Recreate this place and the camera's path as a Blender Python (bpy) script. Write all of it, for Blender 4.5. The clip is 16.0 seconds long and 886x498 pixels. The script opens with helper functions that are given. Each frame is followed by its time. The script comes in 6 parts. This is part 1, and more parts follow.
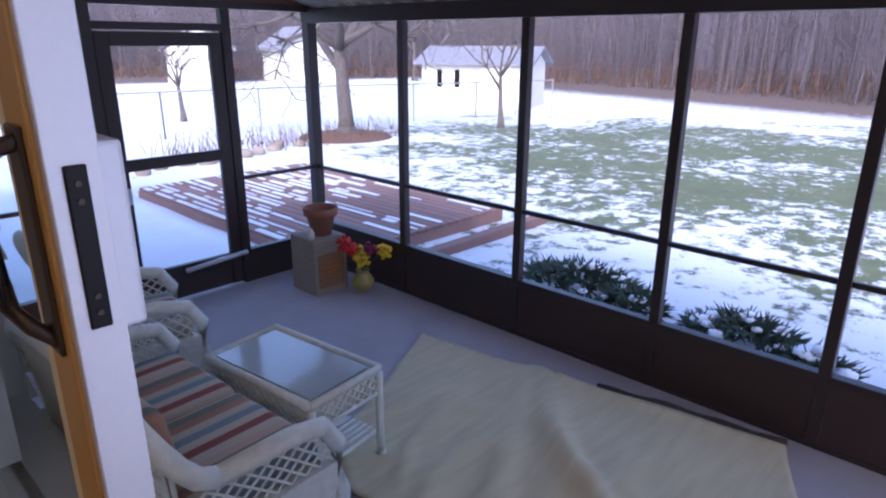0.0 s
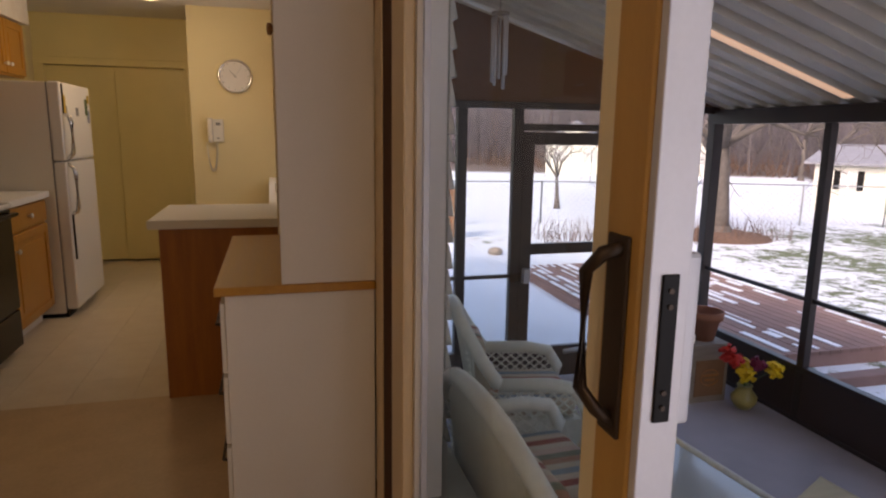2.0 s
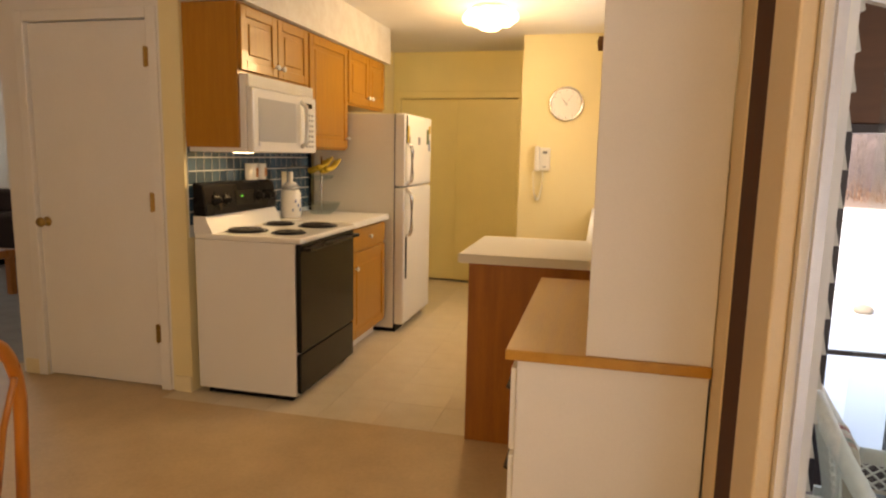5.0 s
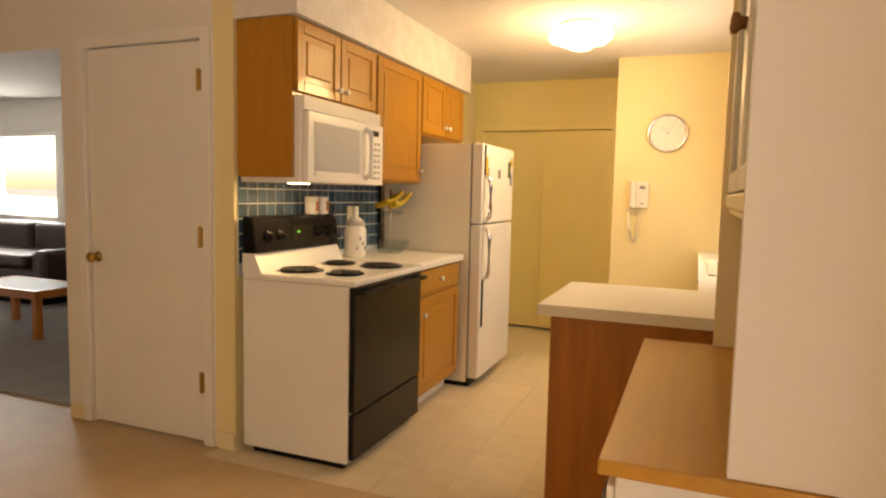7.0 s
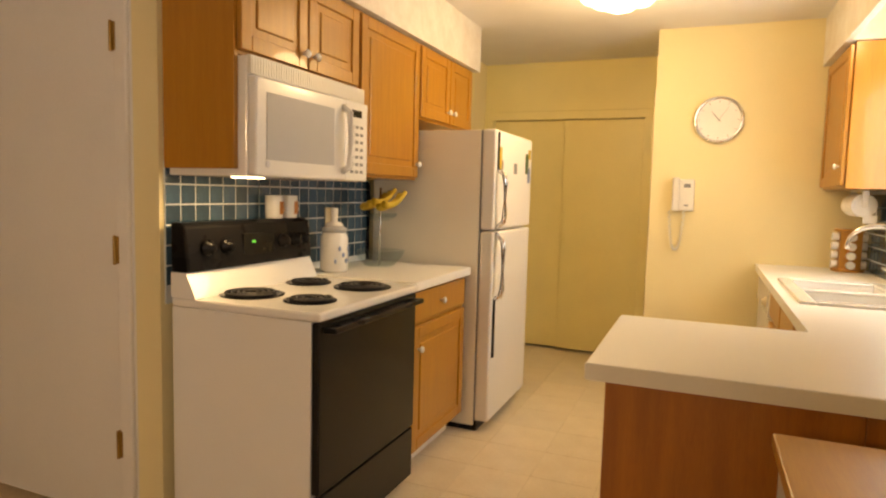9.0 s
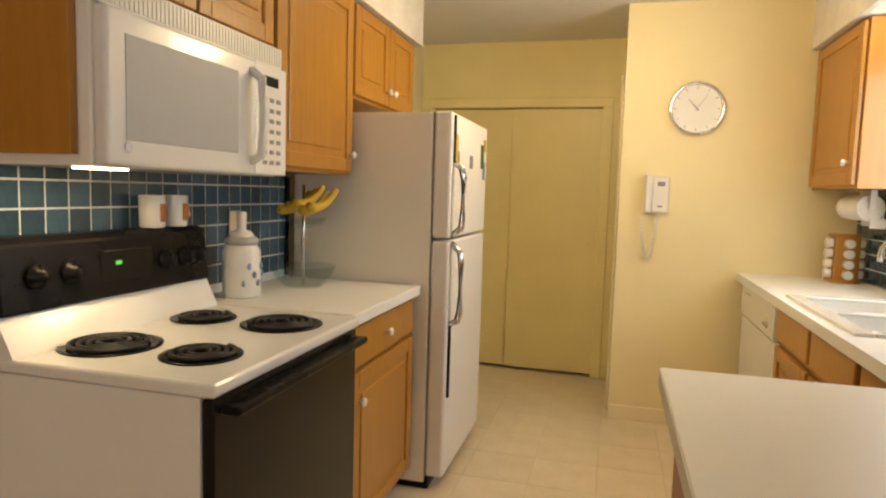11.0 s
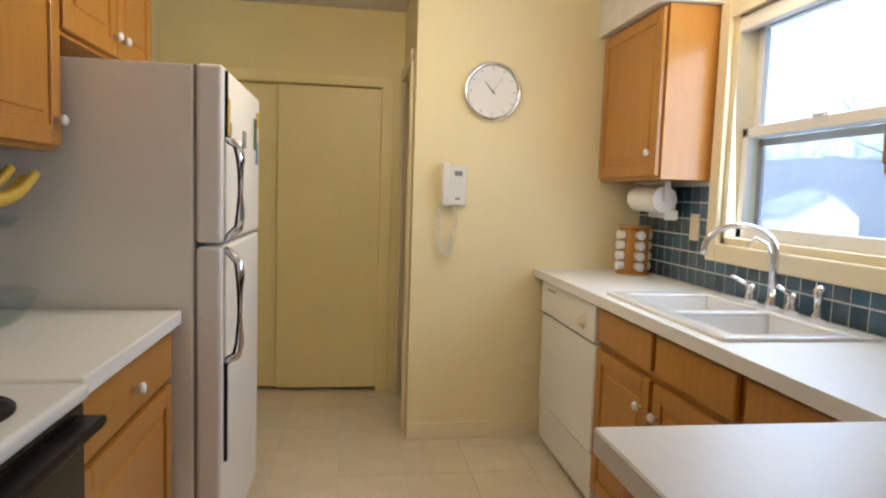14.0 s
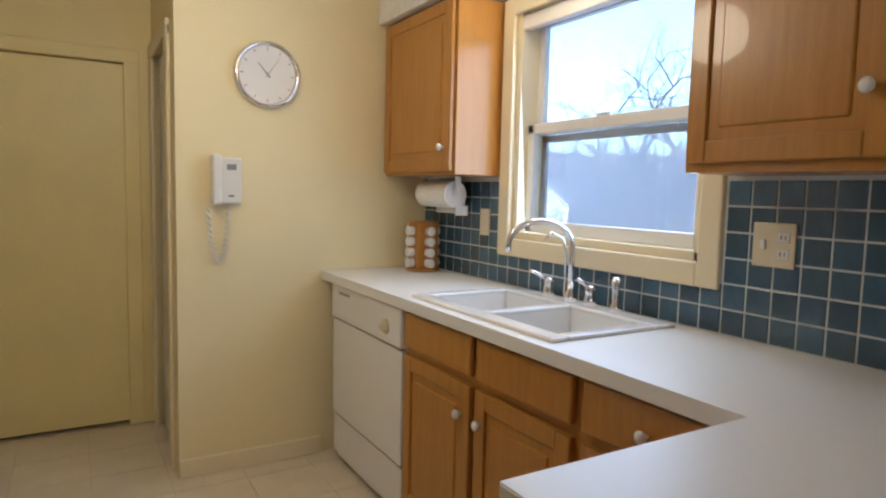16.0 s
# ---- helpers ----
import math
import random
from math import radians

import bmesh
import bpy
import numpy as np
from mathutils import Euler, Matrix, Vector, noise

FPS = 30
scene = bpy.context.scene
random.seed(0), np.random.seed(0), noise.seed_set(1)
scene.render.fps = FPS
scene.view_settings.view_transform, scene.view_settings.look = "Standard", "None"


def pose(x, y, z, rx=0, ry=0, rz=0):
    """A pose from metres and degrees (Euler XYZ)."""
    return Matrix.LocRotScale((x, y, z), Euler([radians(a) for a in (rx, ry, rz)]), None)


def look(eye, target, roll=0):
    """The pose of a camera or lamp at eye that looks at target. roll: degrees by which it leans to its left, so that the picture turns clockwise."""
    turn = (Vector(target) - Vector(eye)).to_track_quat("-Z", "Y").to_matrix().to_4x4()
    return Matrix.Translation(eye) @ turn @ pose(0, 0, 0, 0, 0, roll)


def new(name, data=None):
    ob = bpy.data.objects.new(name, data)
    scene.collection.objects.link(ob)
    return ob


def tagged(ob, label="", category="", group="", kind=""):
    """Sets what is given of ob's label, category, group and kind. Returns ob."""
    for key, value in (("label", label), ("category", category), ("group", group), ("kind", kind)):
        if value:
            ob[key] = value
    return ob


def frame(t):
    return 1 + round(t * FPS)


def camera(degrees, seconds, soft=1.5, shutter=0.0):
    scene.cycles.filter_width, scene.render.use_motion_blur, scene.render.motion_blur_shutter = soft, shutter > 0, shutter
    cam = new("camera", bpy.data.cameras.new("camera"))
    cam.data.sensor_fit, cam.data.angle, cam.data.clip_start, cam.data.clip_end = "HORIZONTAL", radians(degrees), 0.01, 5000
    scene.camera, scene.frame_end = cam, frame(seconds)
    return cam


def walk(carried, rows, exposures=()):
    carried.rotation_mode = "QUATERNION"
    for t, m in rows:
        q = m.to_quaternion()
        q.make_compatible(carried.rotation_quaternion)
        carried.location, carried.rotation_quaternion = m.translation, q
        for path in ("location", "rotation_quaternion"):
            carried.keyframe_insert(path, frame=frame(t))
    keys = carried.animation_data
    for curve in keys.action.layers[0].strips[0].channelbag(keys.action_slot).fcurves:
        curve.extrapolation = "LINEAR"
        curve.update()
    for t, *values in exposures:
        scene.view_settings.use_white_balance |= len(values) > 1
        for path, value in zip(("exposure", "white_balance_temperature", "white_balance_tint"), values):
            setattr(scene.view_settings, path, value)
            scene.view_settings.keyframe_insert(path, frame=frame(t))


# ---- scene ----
cam = camera(70.0, 16.0, soft=2.2)
PATH = [
    (0, (2.388, -3.549, 1.307), (3.771, -2.245, 0.684), 0.3),
    (0.5, (2.326, -3.578, 1.32), (3.536, -2.08, 0.781), 0.6),
    (1, (2.272, -3.541, 1.358), (3.246, -1.861, 0.882), 0.9),
    (1.5, (2.182, -3.502, 1.336), (2.935, -1.692, 0.939), 0.5),
    (2, (2.145, -3.448, 1.343), (2.659, -1.549, 0.983), 0.8),
    (2.5, (2.123, -3.373, 1.354), (2.426, -1.426, 1.011), 0.9),
    (3, (2.111, -3.246, 1.359), (2.243, -1.279, 1.025), 1.0),
    (3.5, (2.098, -3.174, 1.357), (2.099, -1.2, 1.031), 0.8),
    (4, (2.121, -3.116, 1.365), (1.969, -1.148, 1.045), 0.8),
    (4.5, (2.154, -3.077, 1.372), (1.837, -1.127, 1.061), 0.9),
    (5, (2.173, -3.016, 1.362), (1.704, -1.094, 1.066), 1.2),
    (5.2, (2.191, -3.04, 1.376), (1.663, -1.134, 1.083), 1.0),
    (7.5, (2.056, -2.301, 1.299), (1.295, -0.458, 1.141), 1.4),
    (8, (2.014, -2.115, 1.295), (1.23, -0.282, 1.135), 1.3),
    (10.3, (1.531, -1.298, 1.335), (0.875, 0.581, 1.141), 1.6),
    (10.5, (1.512, -1.248, 1.317), (0.88, 0.641, 1.138), 1.6),
    (11, (1.44, -1.102, 1.317), (0.924, 0.821, 1.137), 1.7),
    (11.5, (1.322, -1.015, 1.327), (1.004, 0.949, 1.128), 1.8),
    (12, (1.247, -0.939, 1.321), (1.121, 1.047, 1.123), 1.1),
    (12.5, (1.229, -0.894, 1.306), (1.25, 1.098, 1.12), 0.7),
    (13, (1.214, -0.836, 1.293), (1.344, 1.152, 1.116), 1.1),
    (13.5, (1.193, -0.69, 1.273), (1.392, 1.294, 1.117), 1.4),
    (14, (1.163, -0.506, 1.291), (1.446, 1.466, 1.118), 1.9),
    (14.5, (1.153, -0.364, 1.299), (1.568, 1.583, 1.105), 1.9),
    (15, (1.095, -0.286, 1.306), (1.734, 1.598, 1.094), 1.7),
    (15.5, (1.069, -0.233, 1.308), (1.919, 1.566, 1.103), 1.5),
    (16, (1.063, -0.214, 1.31), (2.079, 1.499, 1.131), 1.4),
]
walk(cam, [(t, look(eye, target, roll)) for t, eye, target, roll in PATH],
     exposures=[(0, 1.68, 5350, 25), (1, 1.5, 5600, 23), (1.7, 1.4, 6700, 22), (2.5, 1.7, 7800, 21), (3.2, 2.25, 8200, 19), (4, 2.6, 8300, 17), (5, 2.9, 8800, 16), (7.5, 3.1, 9400, 17),
                (9, 3.05, 8600, 14), (10.5, 2.96, 7200, 9), (11, 2.88, 6800, 8), (12, 2.83, 5800, 8), (14, 2.65, 5350, 9), (16, 2.37, 5150, 11)])

# ---- world, sun, large lights ----
world = bpy.data.worlds.new("sky")
scene.world = world
world.use_nodes = True
wn = world.node_tree
sky = wn.nodes.new("ShaderNodeTexSky")
sky.sky_type = "NISHITA"
sky.sun_disc = False
sky.sun_elevation, sky.sun_rotation = radians(34), radians(234)
sky.air_density, sky.dust_density = 1.0, 3.0
wn.nodes["Background"].inputs["Strength"].default_value = 0.15
wn.links.new(sky.outputs[0], wn.nodes["Background"].inputs["Color"])


def lamp(name, kind, m, energy, color, **more):
    data = bpy.data.lights.new(name, kind)
    data.energy, data.color = energy, color
    if "radius" in more:
        data.shadow_soft_size = more["radius"]
    if "size" in more:
        data.shape, data.size, data.size_y = "RECTANGLE", more["size"][0], more["size"][1]
    ob = new(name, data)
    ob.matrix_world = m
    return ob


sun = lamp("sun", "SUN", look((0, 0, 0), (0.62, 0.45, -0.55)), 0.7, (1.0, 0.95, 0.88))
sun.data.angle = radians(10)
lamp("kitchen_ceiling_light", "POINT", pose(1.35, 1.64, 2.03), 3.0, (1.0, 0.76, 0.45), radius=0.13)
lamp("sink_light", "POINT", pose(2.53, 1.50, 2.22), 0.65, (1.0, 0.78, 0.48), radius=0.06)
lamp("range_light", "AREA", look((0.24, 0.14, 1.335), (0.2, 0.14, 0.9)), 0.22, (1.0, 0.75, 0.42), size=(0.14, 0.07))
lamp("dining_light", "POINT", pose(0.8, -4.0, 1.8), 6.4, (1.0, 0.73, 0.44), radius=0.16)
lamp("door_daylight", "AREA", look((2.66, -3.55, 1.2), (1.0, -3.1, 1.0)), 2.0, (0.88, 0.92, 1.0), size=(1.25, 1.7))
lamp("window_daylight", "AREA", look((2.725, 1.5, 1.55), (0, 1.45, 1.35)), 1.9, (0.80, 0.90, 1.0), size=(0.9, 0.85))
lamp("living_daylight", "AREA", look((-6.4, 3.05, 1.4), (-4, -3, 0.5)), 6, (0.78, 0.88, 1.0), size=(1.9, 1.1))

# ---- materials ----
MATS = {}


def mat(name, color, rough=0.5, metal=0.0, vary=0.12, scale=6.0, bump=0.0, fine=120.0, stretch=(1, 1, 1), second=None,
        rand=0.0, coat=0.0, spec=0.5):
    """A painted, wooden or stone surface: broad blotches and fine grain in colour and relief."""
    m = bpy.data.materials.new(name)
    m.use_nodes = True
    nt = m.node_tree
    b = nt.nodes["Principled BSDF"]
    b.inputs["Roughness"].default_value, b.inputs["Metallic"].default_value = rough, metal
    b.inputs["Coat Weight"].default_value = coat
    b.inputs["Specular IOR Level"].default_value = spec
    tc = nt.nodes.new("ShaderNodeTexCoord")
    mp = nt.nodes.new("ShaderNodeMapping")
    mp.inputs["Scale"].default_value = stretch
    nt.links.new(tc.outputs["Object"], mp.inputs["Vector"])
    n1 = nt.nodes.new("ShaderNodeTexNoise")
    n1.inputs["Scale"].default_value, n1.inputs["Detail"].default_value = scale, 5
    n2 = nt.nodes.new("ShaderNodeTexNoise")
    n2.inputs["Scale"].default_value, n2.inputs["Detail"].default_value = fine, 4
    for n in (n1, n2):
        nt.links.new(mp.outputs[0], n.inputs["Vector"])
    mix = nt.nodes.new("ShaderNodeMath")
    mix.operation = "MULTIPLY_ADD"
    mix.inputs[1].default_value = 0.35
    nt.links.new(n2.outputs[0], mix.inputs[0])
    half = nt.nodes.new("ShaderNodeMath")
    half.operation = "MULTIPLY"
    half.inputs[1].default_value = 0.65
    nt.links.new(n1.outputs[0], half.inputs[0])
    nt.links.new(half.outputs[0], mix.inputs[2])
    ramp = nt.nodes.new("ShaderNodeValToRGB")
    lo = second or tuple(c * (1 - vary) for c in color)
    hi = color if second else tuple(min(1, c * (1 + vary)) for c in color)
    ramp.color_ramp.elements[0].position, ramp.color_ramp.elements[1].position = 0.33, 0.67
    ramp.color_ramp.elements[0].color, ramp.color_ramp.elements[1].color = (*lo, 1), (*hi, 1)
    nt.links.new(mix.outputs[0], ramp.inputs[0])
    out = ramp.outputs[0]
    if rand:
        info = nt.nodes.new("ShaderNodeObjectInfo")
        hsv = nt.nodes.new("ShaderNodeHueSaturation")
        rng = nt.nodes.new("ShaderNodeMapRange")
        rng.inputs["To Min"].default_value, rng.inputs["To Max"].default_value = 1 - rand, 1 + rand
        nt.links.new(info.outputs["Random"], rng.inputs["Value"])
        nt.links.new(rng.outputs[0], hsv.inputs["Value"])
        nt.links.new(out, hsv.inputs["Color"])
        out = hsv.outputs[0]
    nt.links.new(out, b.inputs["Base Color"])
    rr = nt.nodes.new("ShaderNodeMapRange")
    rr.inputs["To Min"].default_value, rr.inputs["To Max"].default_value = max(0.02, rough - 0.08), min(1, rough + 0.08)
    nt.links.new(n1.outputs[0], rr.inputs["Value"])
    nt.links.new(rr.outputs[0], b.inputs["Roughness"])
    if bump:
        bp = nt.nodes.new("ShaderNodeBump")
        bp.inputs["Strength"].default_value, bp.inputs["Distance"].default_value = bump, 0.004
        nt.links.new(mix.outputs[0], bp.inputs["Height"])
        nt.links.new(bp.outputs[0], b.inputs["Normal"])
    MATS[name] = m
    return m


def glow(name, color, strength):
    m = bpy.data.materials.new(name)
    m.use_nodes = True
    b = m.node_tree.nodes["Principled BSDF"]
    b.inputs["Base Color"].default_value = (*color, 1)
    b.inputs["Emission Color"].default_value = (*color, 1)
    b.inputs["Emission Strength"].default_value = strength
    return m


def pane(name, tint=(1, 1, 1), rough=0.0, share=0.05):
    """Clear sheet glass: mostly see-through, with a mirror gloss."""
    m = bpy.data.materials.new(name)
    m.use_nodes = True
    nt = m.node_tree
    nt.nodes.remove(nt.nodes["Principled BSDF"])
    t = nt.nodes.new("ShaderNodeBsdfTransparent")
    t.inputs[0].default_value = (*tint, 1)
    g = nt.nodes.new("ShaderNodeBsdfGlossy")
    g.inputs["Roughness"].default_value = rough
    mx = nt.nodes.new("ShaderNodeMixShader")
    mx.inputs[0].default_value = share
    nt.links.new(t.outputs[0], mx.inputs[1])
    nt.links.new(g.outputs[0], mx.inputs[2])
    nt.links.new(mx.outputs[0], nt.nodes["Material Output"].inputs["Surface"])
    return m


def stripes(name, bands, period, axis=1, rough=0.9):
    """Woven stripes in the bands' colours, repeated each period metres along an axis."""
    m = mat(name, (0.5, 0.5, 0.5), rough, bump=0.3, fine=300)
    nt = m.node_tree
    tc = nt.nodes.new("ShaderNodeTexCoord")
    sep = nt.nodes.new("ShaderNodeSeparateXYZ")
    nt.links.new(tc.outputs["Object"], sep.inputs[0])
    mul = nt.nodes.new("ShaderNodeMath")
    mul.operation = "MULTIPLY"
    mul.inputs[1].default_value = 1 / period
    nt.links.new(sep.outputs[axis], mul.inputs[0])
    fra = nt.nodes.new("ShaderNodeMath")
    fra.operation = "FRACT"
    nt.links.new(mul.outputs[0], fra.inputs[0])
    ramp = nt.nodes.new("ShaderNodeValToRGB")
    ramp.color_ramp.interpolation = "CONSTANT"
    els = ramp.color_ramp.elements
    for i, c in enumerate(bands):
        e = els[i] if i < 2 else els.new(i / len(bands))
        e.position, e.color = i / len(bands), (*c, 1)
    nt.links.new(fra.outputs[0], ramp.inputs[0])
    nt.links.new(ramp.outputs[0], nt.nodes["Principled BSDF"].inputs["Base Color"])
    return m


WALL = mat("cream_wall_paint", (0.80, 0.69, 0.40), 0.55, vary=0.03, scale=2, bump=0.10, fine=160)
WHITEWALL = mat("off_white_wall_paint", (0.78, 0.75, 0.70), 0.6, vary=0.03, scale=2, bump=0.10, fine=160)
PAPER = mat("pale_patterned_wallpaper", (0.80, 0.77, 0.70), 0.6, scale=9, fine=30, second=(0.68, 0.62, 0.54))
CEIL = mat("ceiling_paint", (0.72, 0.70, 0.67), 0.8, vary=0.03, bump=0.25, fine=220)
CREAMTRIM = mat("cream_trim_paint", (0.80, 0.70, 0.47), 0.35, vary=0.03, scale=3)
CLOSET = mat("yellow_door_paint", (0.82, 0.70, 0.33), 0.4, vary=0.04, scale=3)
WHITETRIM = mat("white_trim_paint", (0.80, 0.78, 0.74), 0.35, vary=0.03, scale=3)
OAK = mat("honey_oak", (0.48, 0.225, 0.030), 0.32, scale=5, fine=45, stretch=(9, 9, 0.7), second=(0.38, 0.162, 0.019), bump=0.05, coat=0.25)
OAKSIDE = mat("oak_side_veneer", (0.48, 0.22, 0.028), 0.33, scale=4, fine=40, stretch=(7, 7, 0.5), second=(0.40, 0.168, 0.019), coat=0.25)
DARKOAK = mat("dark_oak_panel", (0.44, 0.16, 0.025), 0.4, scale=4, fine=50, stretch=(8, 8, 0.6), second=(0.30, 0.10, 0.02))
BUTCHER = mat("oak_desk_top", (0.56, 0.29, 0.05), 0.35, scale=3, fine=30, stretch=(8, 0.6, 8), second=(0.47, 0.22, 0.036))
LAMINATE = mat("white_laminate", (0.80, 0.79, 0.75), 0.42, vary=0.012, scale=40, fine=300)
LAMEDGE = mat("cream_laminate_edge", (0.72, 0.68, 0.58), 0.4, vary=0.03)
APPL = mat("white_enamel", (0.82, 0.81, 0.78), 0.22, vary=0.015, scale=3, coat=0.3)
FRIDGE = mat("textured_white_steel", (0.78, 0.76, 0.72), 0.42, vary=0.02, scale=3, bump=0.18, fine=420)
FRIDGESIDE = mat("greyish_fridge_side", (0.80, 0.76, 0.67), 0.5, vary=0.03, scale=3, bump=0.18, fine=420)
BLACK = mat("black_oven_glass", (0.012, 0.011, 0.010), 0.2, vary=0.1, spec=0.2)
BLACKPL = mat("black_plastic", (0.009, 0.008, 0.008), 0.28, vary=0.1, spec=0.12)
COIL = mat("burner_coil_metal", (0.03, 0.028, 0.028), 0.45, metal=0.6)
CHROME = mat("chrome", (0.80, 0.80, 0.82), 0.10, metal=1.0, vary=0.03)
BRASS = mat("worn_brass", (0.42, 0.27, 0.09), 0.35, metal=1.0)
CERAMIC = mat("white_ceramic", (0.82, 0.80, 0.76), 0.18, vary=0.03, coat=0.3)
BLUEPRINT = mat("blue_glaze_print", (0.16, 0.22, 0.36), 0.3)
TILE = mat("blue_green_glazed_tile", (0.045, 0.095, 0.140), 0.16, scale=14, fine=70, second=(0.03, 0.066, 0.104), rand=0.35, coat=0.3, bump=0.05)
GROUT = mat("pale_grout", (0.62, 0.65, 0.64), 0.9, bump=0.2)
VINYL = mat("cream_vinyl_tile", (0.72, 0.63, 0.48), 0.33, scale=7, fine=60, second=(0.64, 0.54, 0.39), rand=0.03)
VINYLJOINT = mat("vinyl_joint", (0.60, 0.51, 0.37), 0.7)
DINFLOOR = mat("beige_dining_floor", (0.63, 0.46, 0.27), 0.45, scale=5, fine=50, second=(0.51, 0.36, 0.20))
CARPET = mat("grey_living_carpet", (0.36, 0.36, 0.37), 0.95, bump=0.5, fine=300)
PANE = pane("window_glass", (0.94, 0.97, 0.97))


def hazy(name, colour, share):
    """A see-through veil whose share of scattered daylight imitates the glare of an overexposed window."""
    m = pane(name, (1, 1, 1), 0.3, share)
    nt = m.node_tree
    t = nt.nodes.new("ShaderNodeBsdfTranslucent")
    t.inputs[0].default_value = (*colour, 1)
    mx = next(n for n in nt.nodes if n.type == "MIX_SHADER")
    nt.links.new(t.outputs[0], mx.inputs[2])
    return m


# pale haze over the window view stands for glare, on both halves
SCREEN = hazy("insect_screen_glare_veil", (1.0, 0.96, 0.90), 0.40)
GLAREVEIL = hazy("window_glare_veil", (1.0, 0.97, 0.93), 0.25)
CLEAR = pane("clear_dish_glass", (0.92, 0.95, 0.95), 0.05, 0.05)
GREYGLASS = mat("microwave_window", (0.44, 0.44, 0.44), 0.5, vary=0.03)
PLASTIC = mat("white_plastic", (0.76, 0.73, 0.66), 0.35, vary=0.03)
ALMOND = mat("almond_plastic", (0.66, 0.58, 0.40), 0.4, vary=0.03)
GREYTXT = mat("grey_print", (0.22, 0.22, 0.22), 0.6)
BROWNALU = mat("dark_brown_aluminium", (0.032, 0.020, 0.018), 0.4, vary=0.15)
BROWNPANEL = mat("dark_brown_kick_panel", (0.040, 0.022, 0.018), 0.5, scale=4, bump=0.1)
GABLE = mat("brown_gable_board", (0.16, 0.07, 0.035), 0.6, scale=3, stretch=(1, 1, 6))
ROOFPAN = mat("cream_roof_pan", (0.66, 0.60, 0.50), 0.45, vary=0.05, scale=3)
PORCHFLOOR = mat("grey_outdoor_carpet", (0.46, 0.42, 0.44), 0.9, scale=5, fine=250, bump=0.4, second=(0.39, 0.355, 0.375))
WICKER = mat("white_painted_wicker", (0.80, 0.80, 0.72), 0.5, vary=0.1, scale=30, fine=200, bump=0.3)
RUG = mat("tan_jute_rug", (0.70, 0.60, 0.39), 0.95, scale=3, fine=160, stretch=(1, 7, 1), bump=0.4, second=(0.58, 0.49, 0.31))
RUGBACK = mat("dark_rug_edge", (0.05, 0.04, 0.035), 0.9)
TERRA = mat("terracotta", (0.36, 0.15, 0.085), 0.8, scale=9, second=(0.27, 0.11, 0.07), bump=0.2)
CRATEW = mat("grey_weathered_wood", (0.34, 0.28, 0.23), 0.8, stretch=(1, 1, 6), scale=6, second=(0.25, 0.20, 0.16), bump=0.2)
CRATEB = mat("brown_crate_board", (0.24, 0.12, 0.055), 0.7, scale=7)
YELLOW = mat("yellow_petals", (0.75, 0.52, 0.02), 0.6)
RED = mat("red_petals", (0.55, 0.03, 0.02), 0.6)
PURPLE = mat("maroon_petals", (0.20, 0.01, 0.05), 0.6)
LEAF = mat("leaf_green", (0.06, 0.10, 0.035), 0.6, vary=0.3)
VASE = mat("olive_glazed_vase", (0.40, 0.32, 0.09), 0.3, scale=12, second=(0.28, 0.24, 0.08))
STRIPE = stripes("striped_cushion_cloth", [(0.55, 0.47, 0.36), (0.30, 0.09, 0.07), (0.56, 0.47, 0.36), (0.22, 0.28, 0.31), (0.50, 0.43, 0.32),
                                          (0.38, 0.20, 0.13), (0.19, 0.20, 0.14), (0.56, 0.40, 0.32)], 0.34)
BARK = mat("grey_brown_bark", (0.13, 0.11, 0.10), 0.9, scale=10, fine=60, bump=0.6, second=(0.08, 0.066, 0.06))
WOODTRUNK = mat("far_wood_trunks", (0.10, 0.085, 0.09), 0.95, vary=0.3)
SHEDW = mat("white_vinyl_siding", (0.60, 0.59, 0.53), 0.6, vary=0.03)
SHEDROOF = mat("grey_shingle_roof", (0.20, 0.20, 0.23), 0.9, fine=40, bump=0.3)
DECKW = mat("red_brown_deck_wood", (0.25, 0.15, 0.13), 0.8, scale=4, second=(0.19, 0.11, 0.09), rand=0.15)
SNOW = mat("snow", (0.70, 0.72, 0.77), 0.7, vary=0.04, scale=3, bump=0.3)
JUNIPER = mat("dark_evergreen", (0.035, 0.055, 0.035), 0.8, vary=0.4, scale=20)
GALV = mat("galvanised_fence", (0.34, 0.35, 0.36), 0.5, metal=0.7)
MULCH = mat("brown_mulch", (0.16, 0.09, 0.06), 0.95, scale=12, bump=0.8, second=(0.09, 0.055, 0.04))
DOORTAN = mat("tan_door_stile", (0.55, 0.33, 0.10), 0.4, scale=3, stretch=(6, 6, 0.5), second=(0.46, 0.26, 0.07))
DOORALU = mat("grey_aluminium_edge", (0.60, 0.60, 0.64), 0.35, metal=0.2, vary=0.04)
DARKSTRIP = mat("red_brown_strip", (0.085, 0.028, 0.011), 0.7, scale=4, fine=50, stretch=(8, 8, 0.6), second=(0.055, 0.019, 0.008), spec=0.2)
CASING = mat("tan_casing_paint", (0.70, 0.54, 0.33), 0.4, vary=0.05, scale=3)
BRONZE = mat("dark_bronze_handle", (0.055, 0.036, 0.024), 0.4, metal=0.5)
CURTAIN = mat("pale_green_vertical_blind", (0.62, 0.62, 0.48), 0.7, vary=0.04)
LEATHER = mat("dark_brown_leather", (0.035, 0.016, 0.014), 0.4, bump=0.3, fine=60)
CHAIRWOOD = mat("orange_oak_chair", (0.50, 0.17, 0.025), 0.3, stretch=(5, 5, 1), second=(0.38, 0.12, 0.018), coat=0.3)
PAPERTOWEL = mat("white_paper", (0.84, 0.83, 0.80), 0.9, bump=0.2)
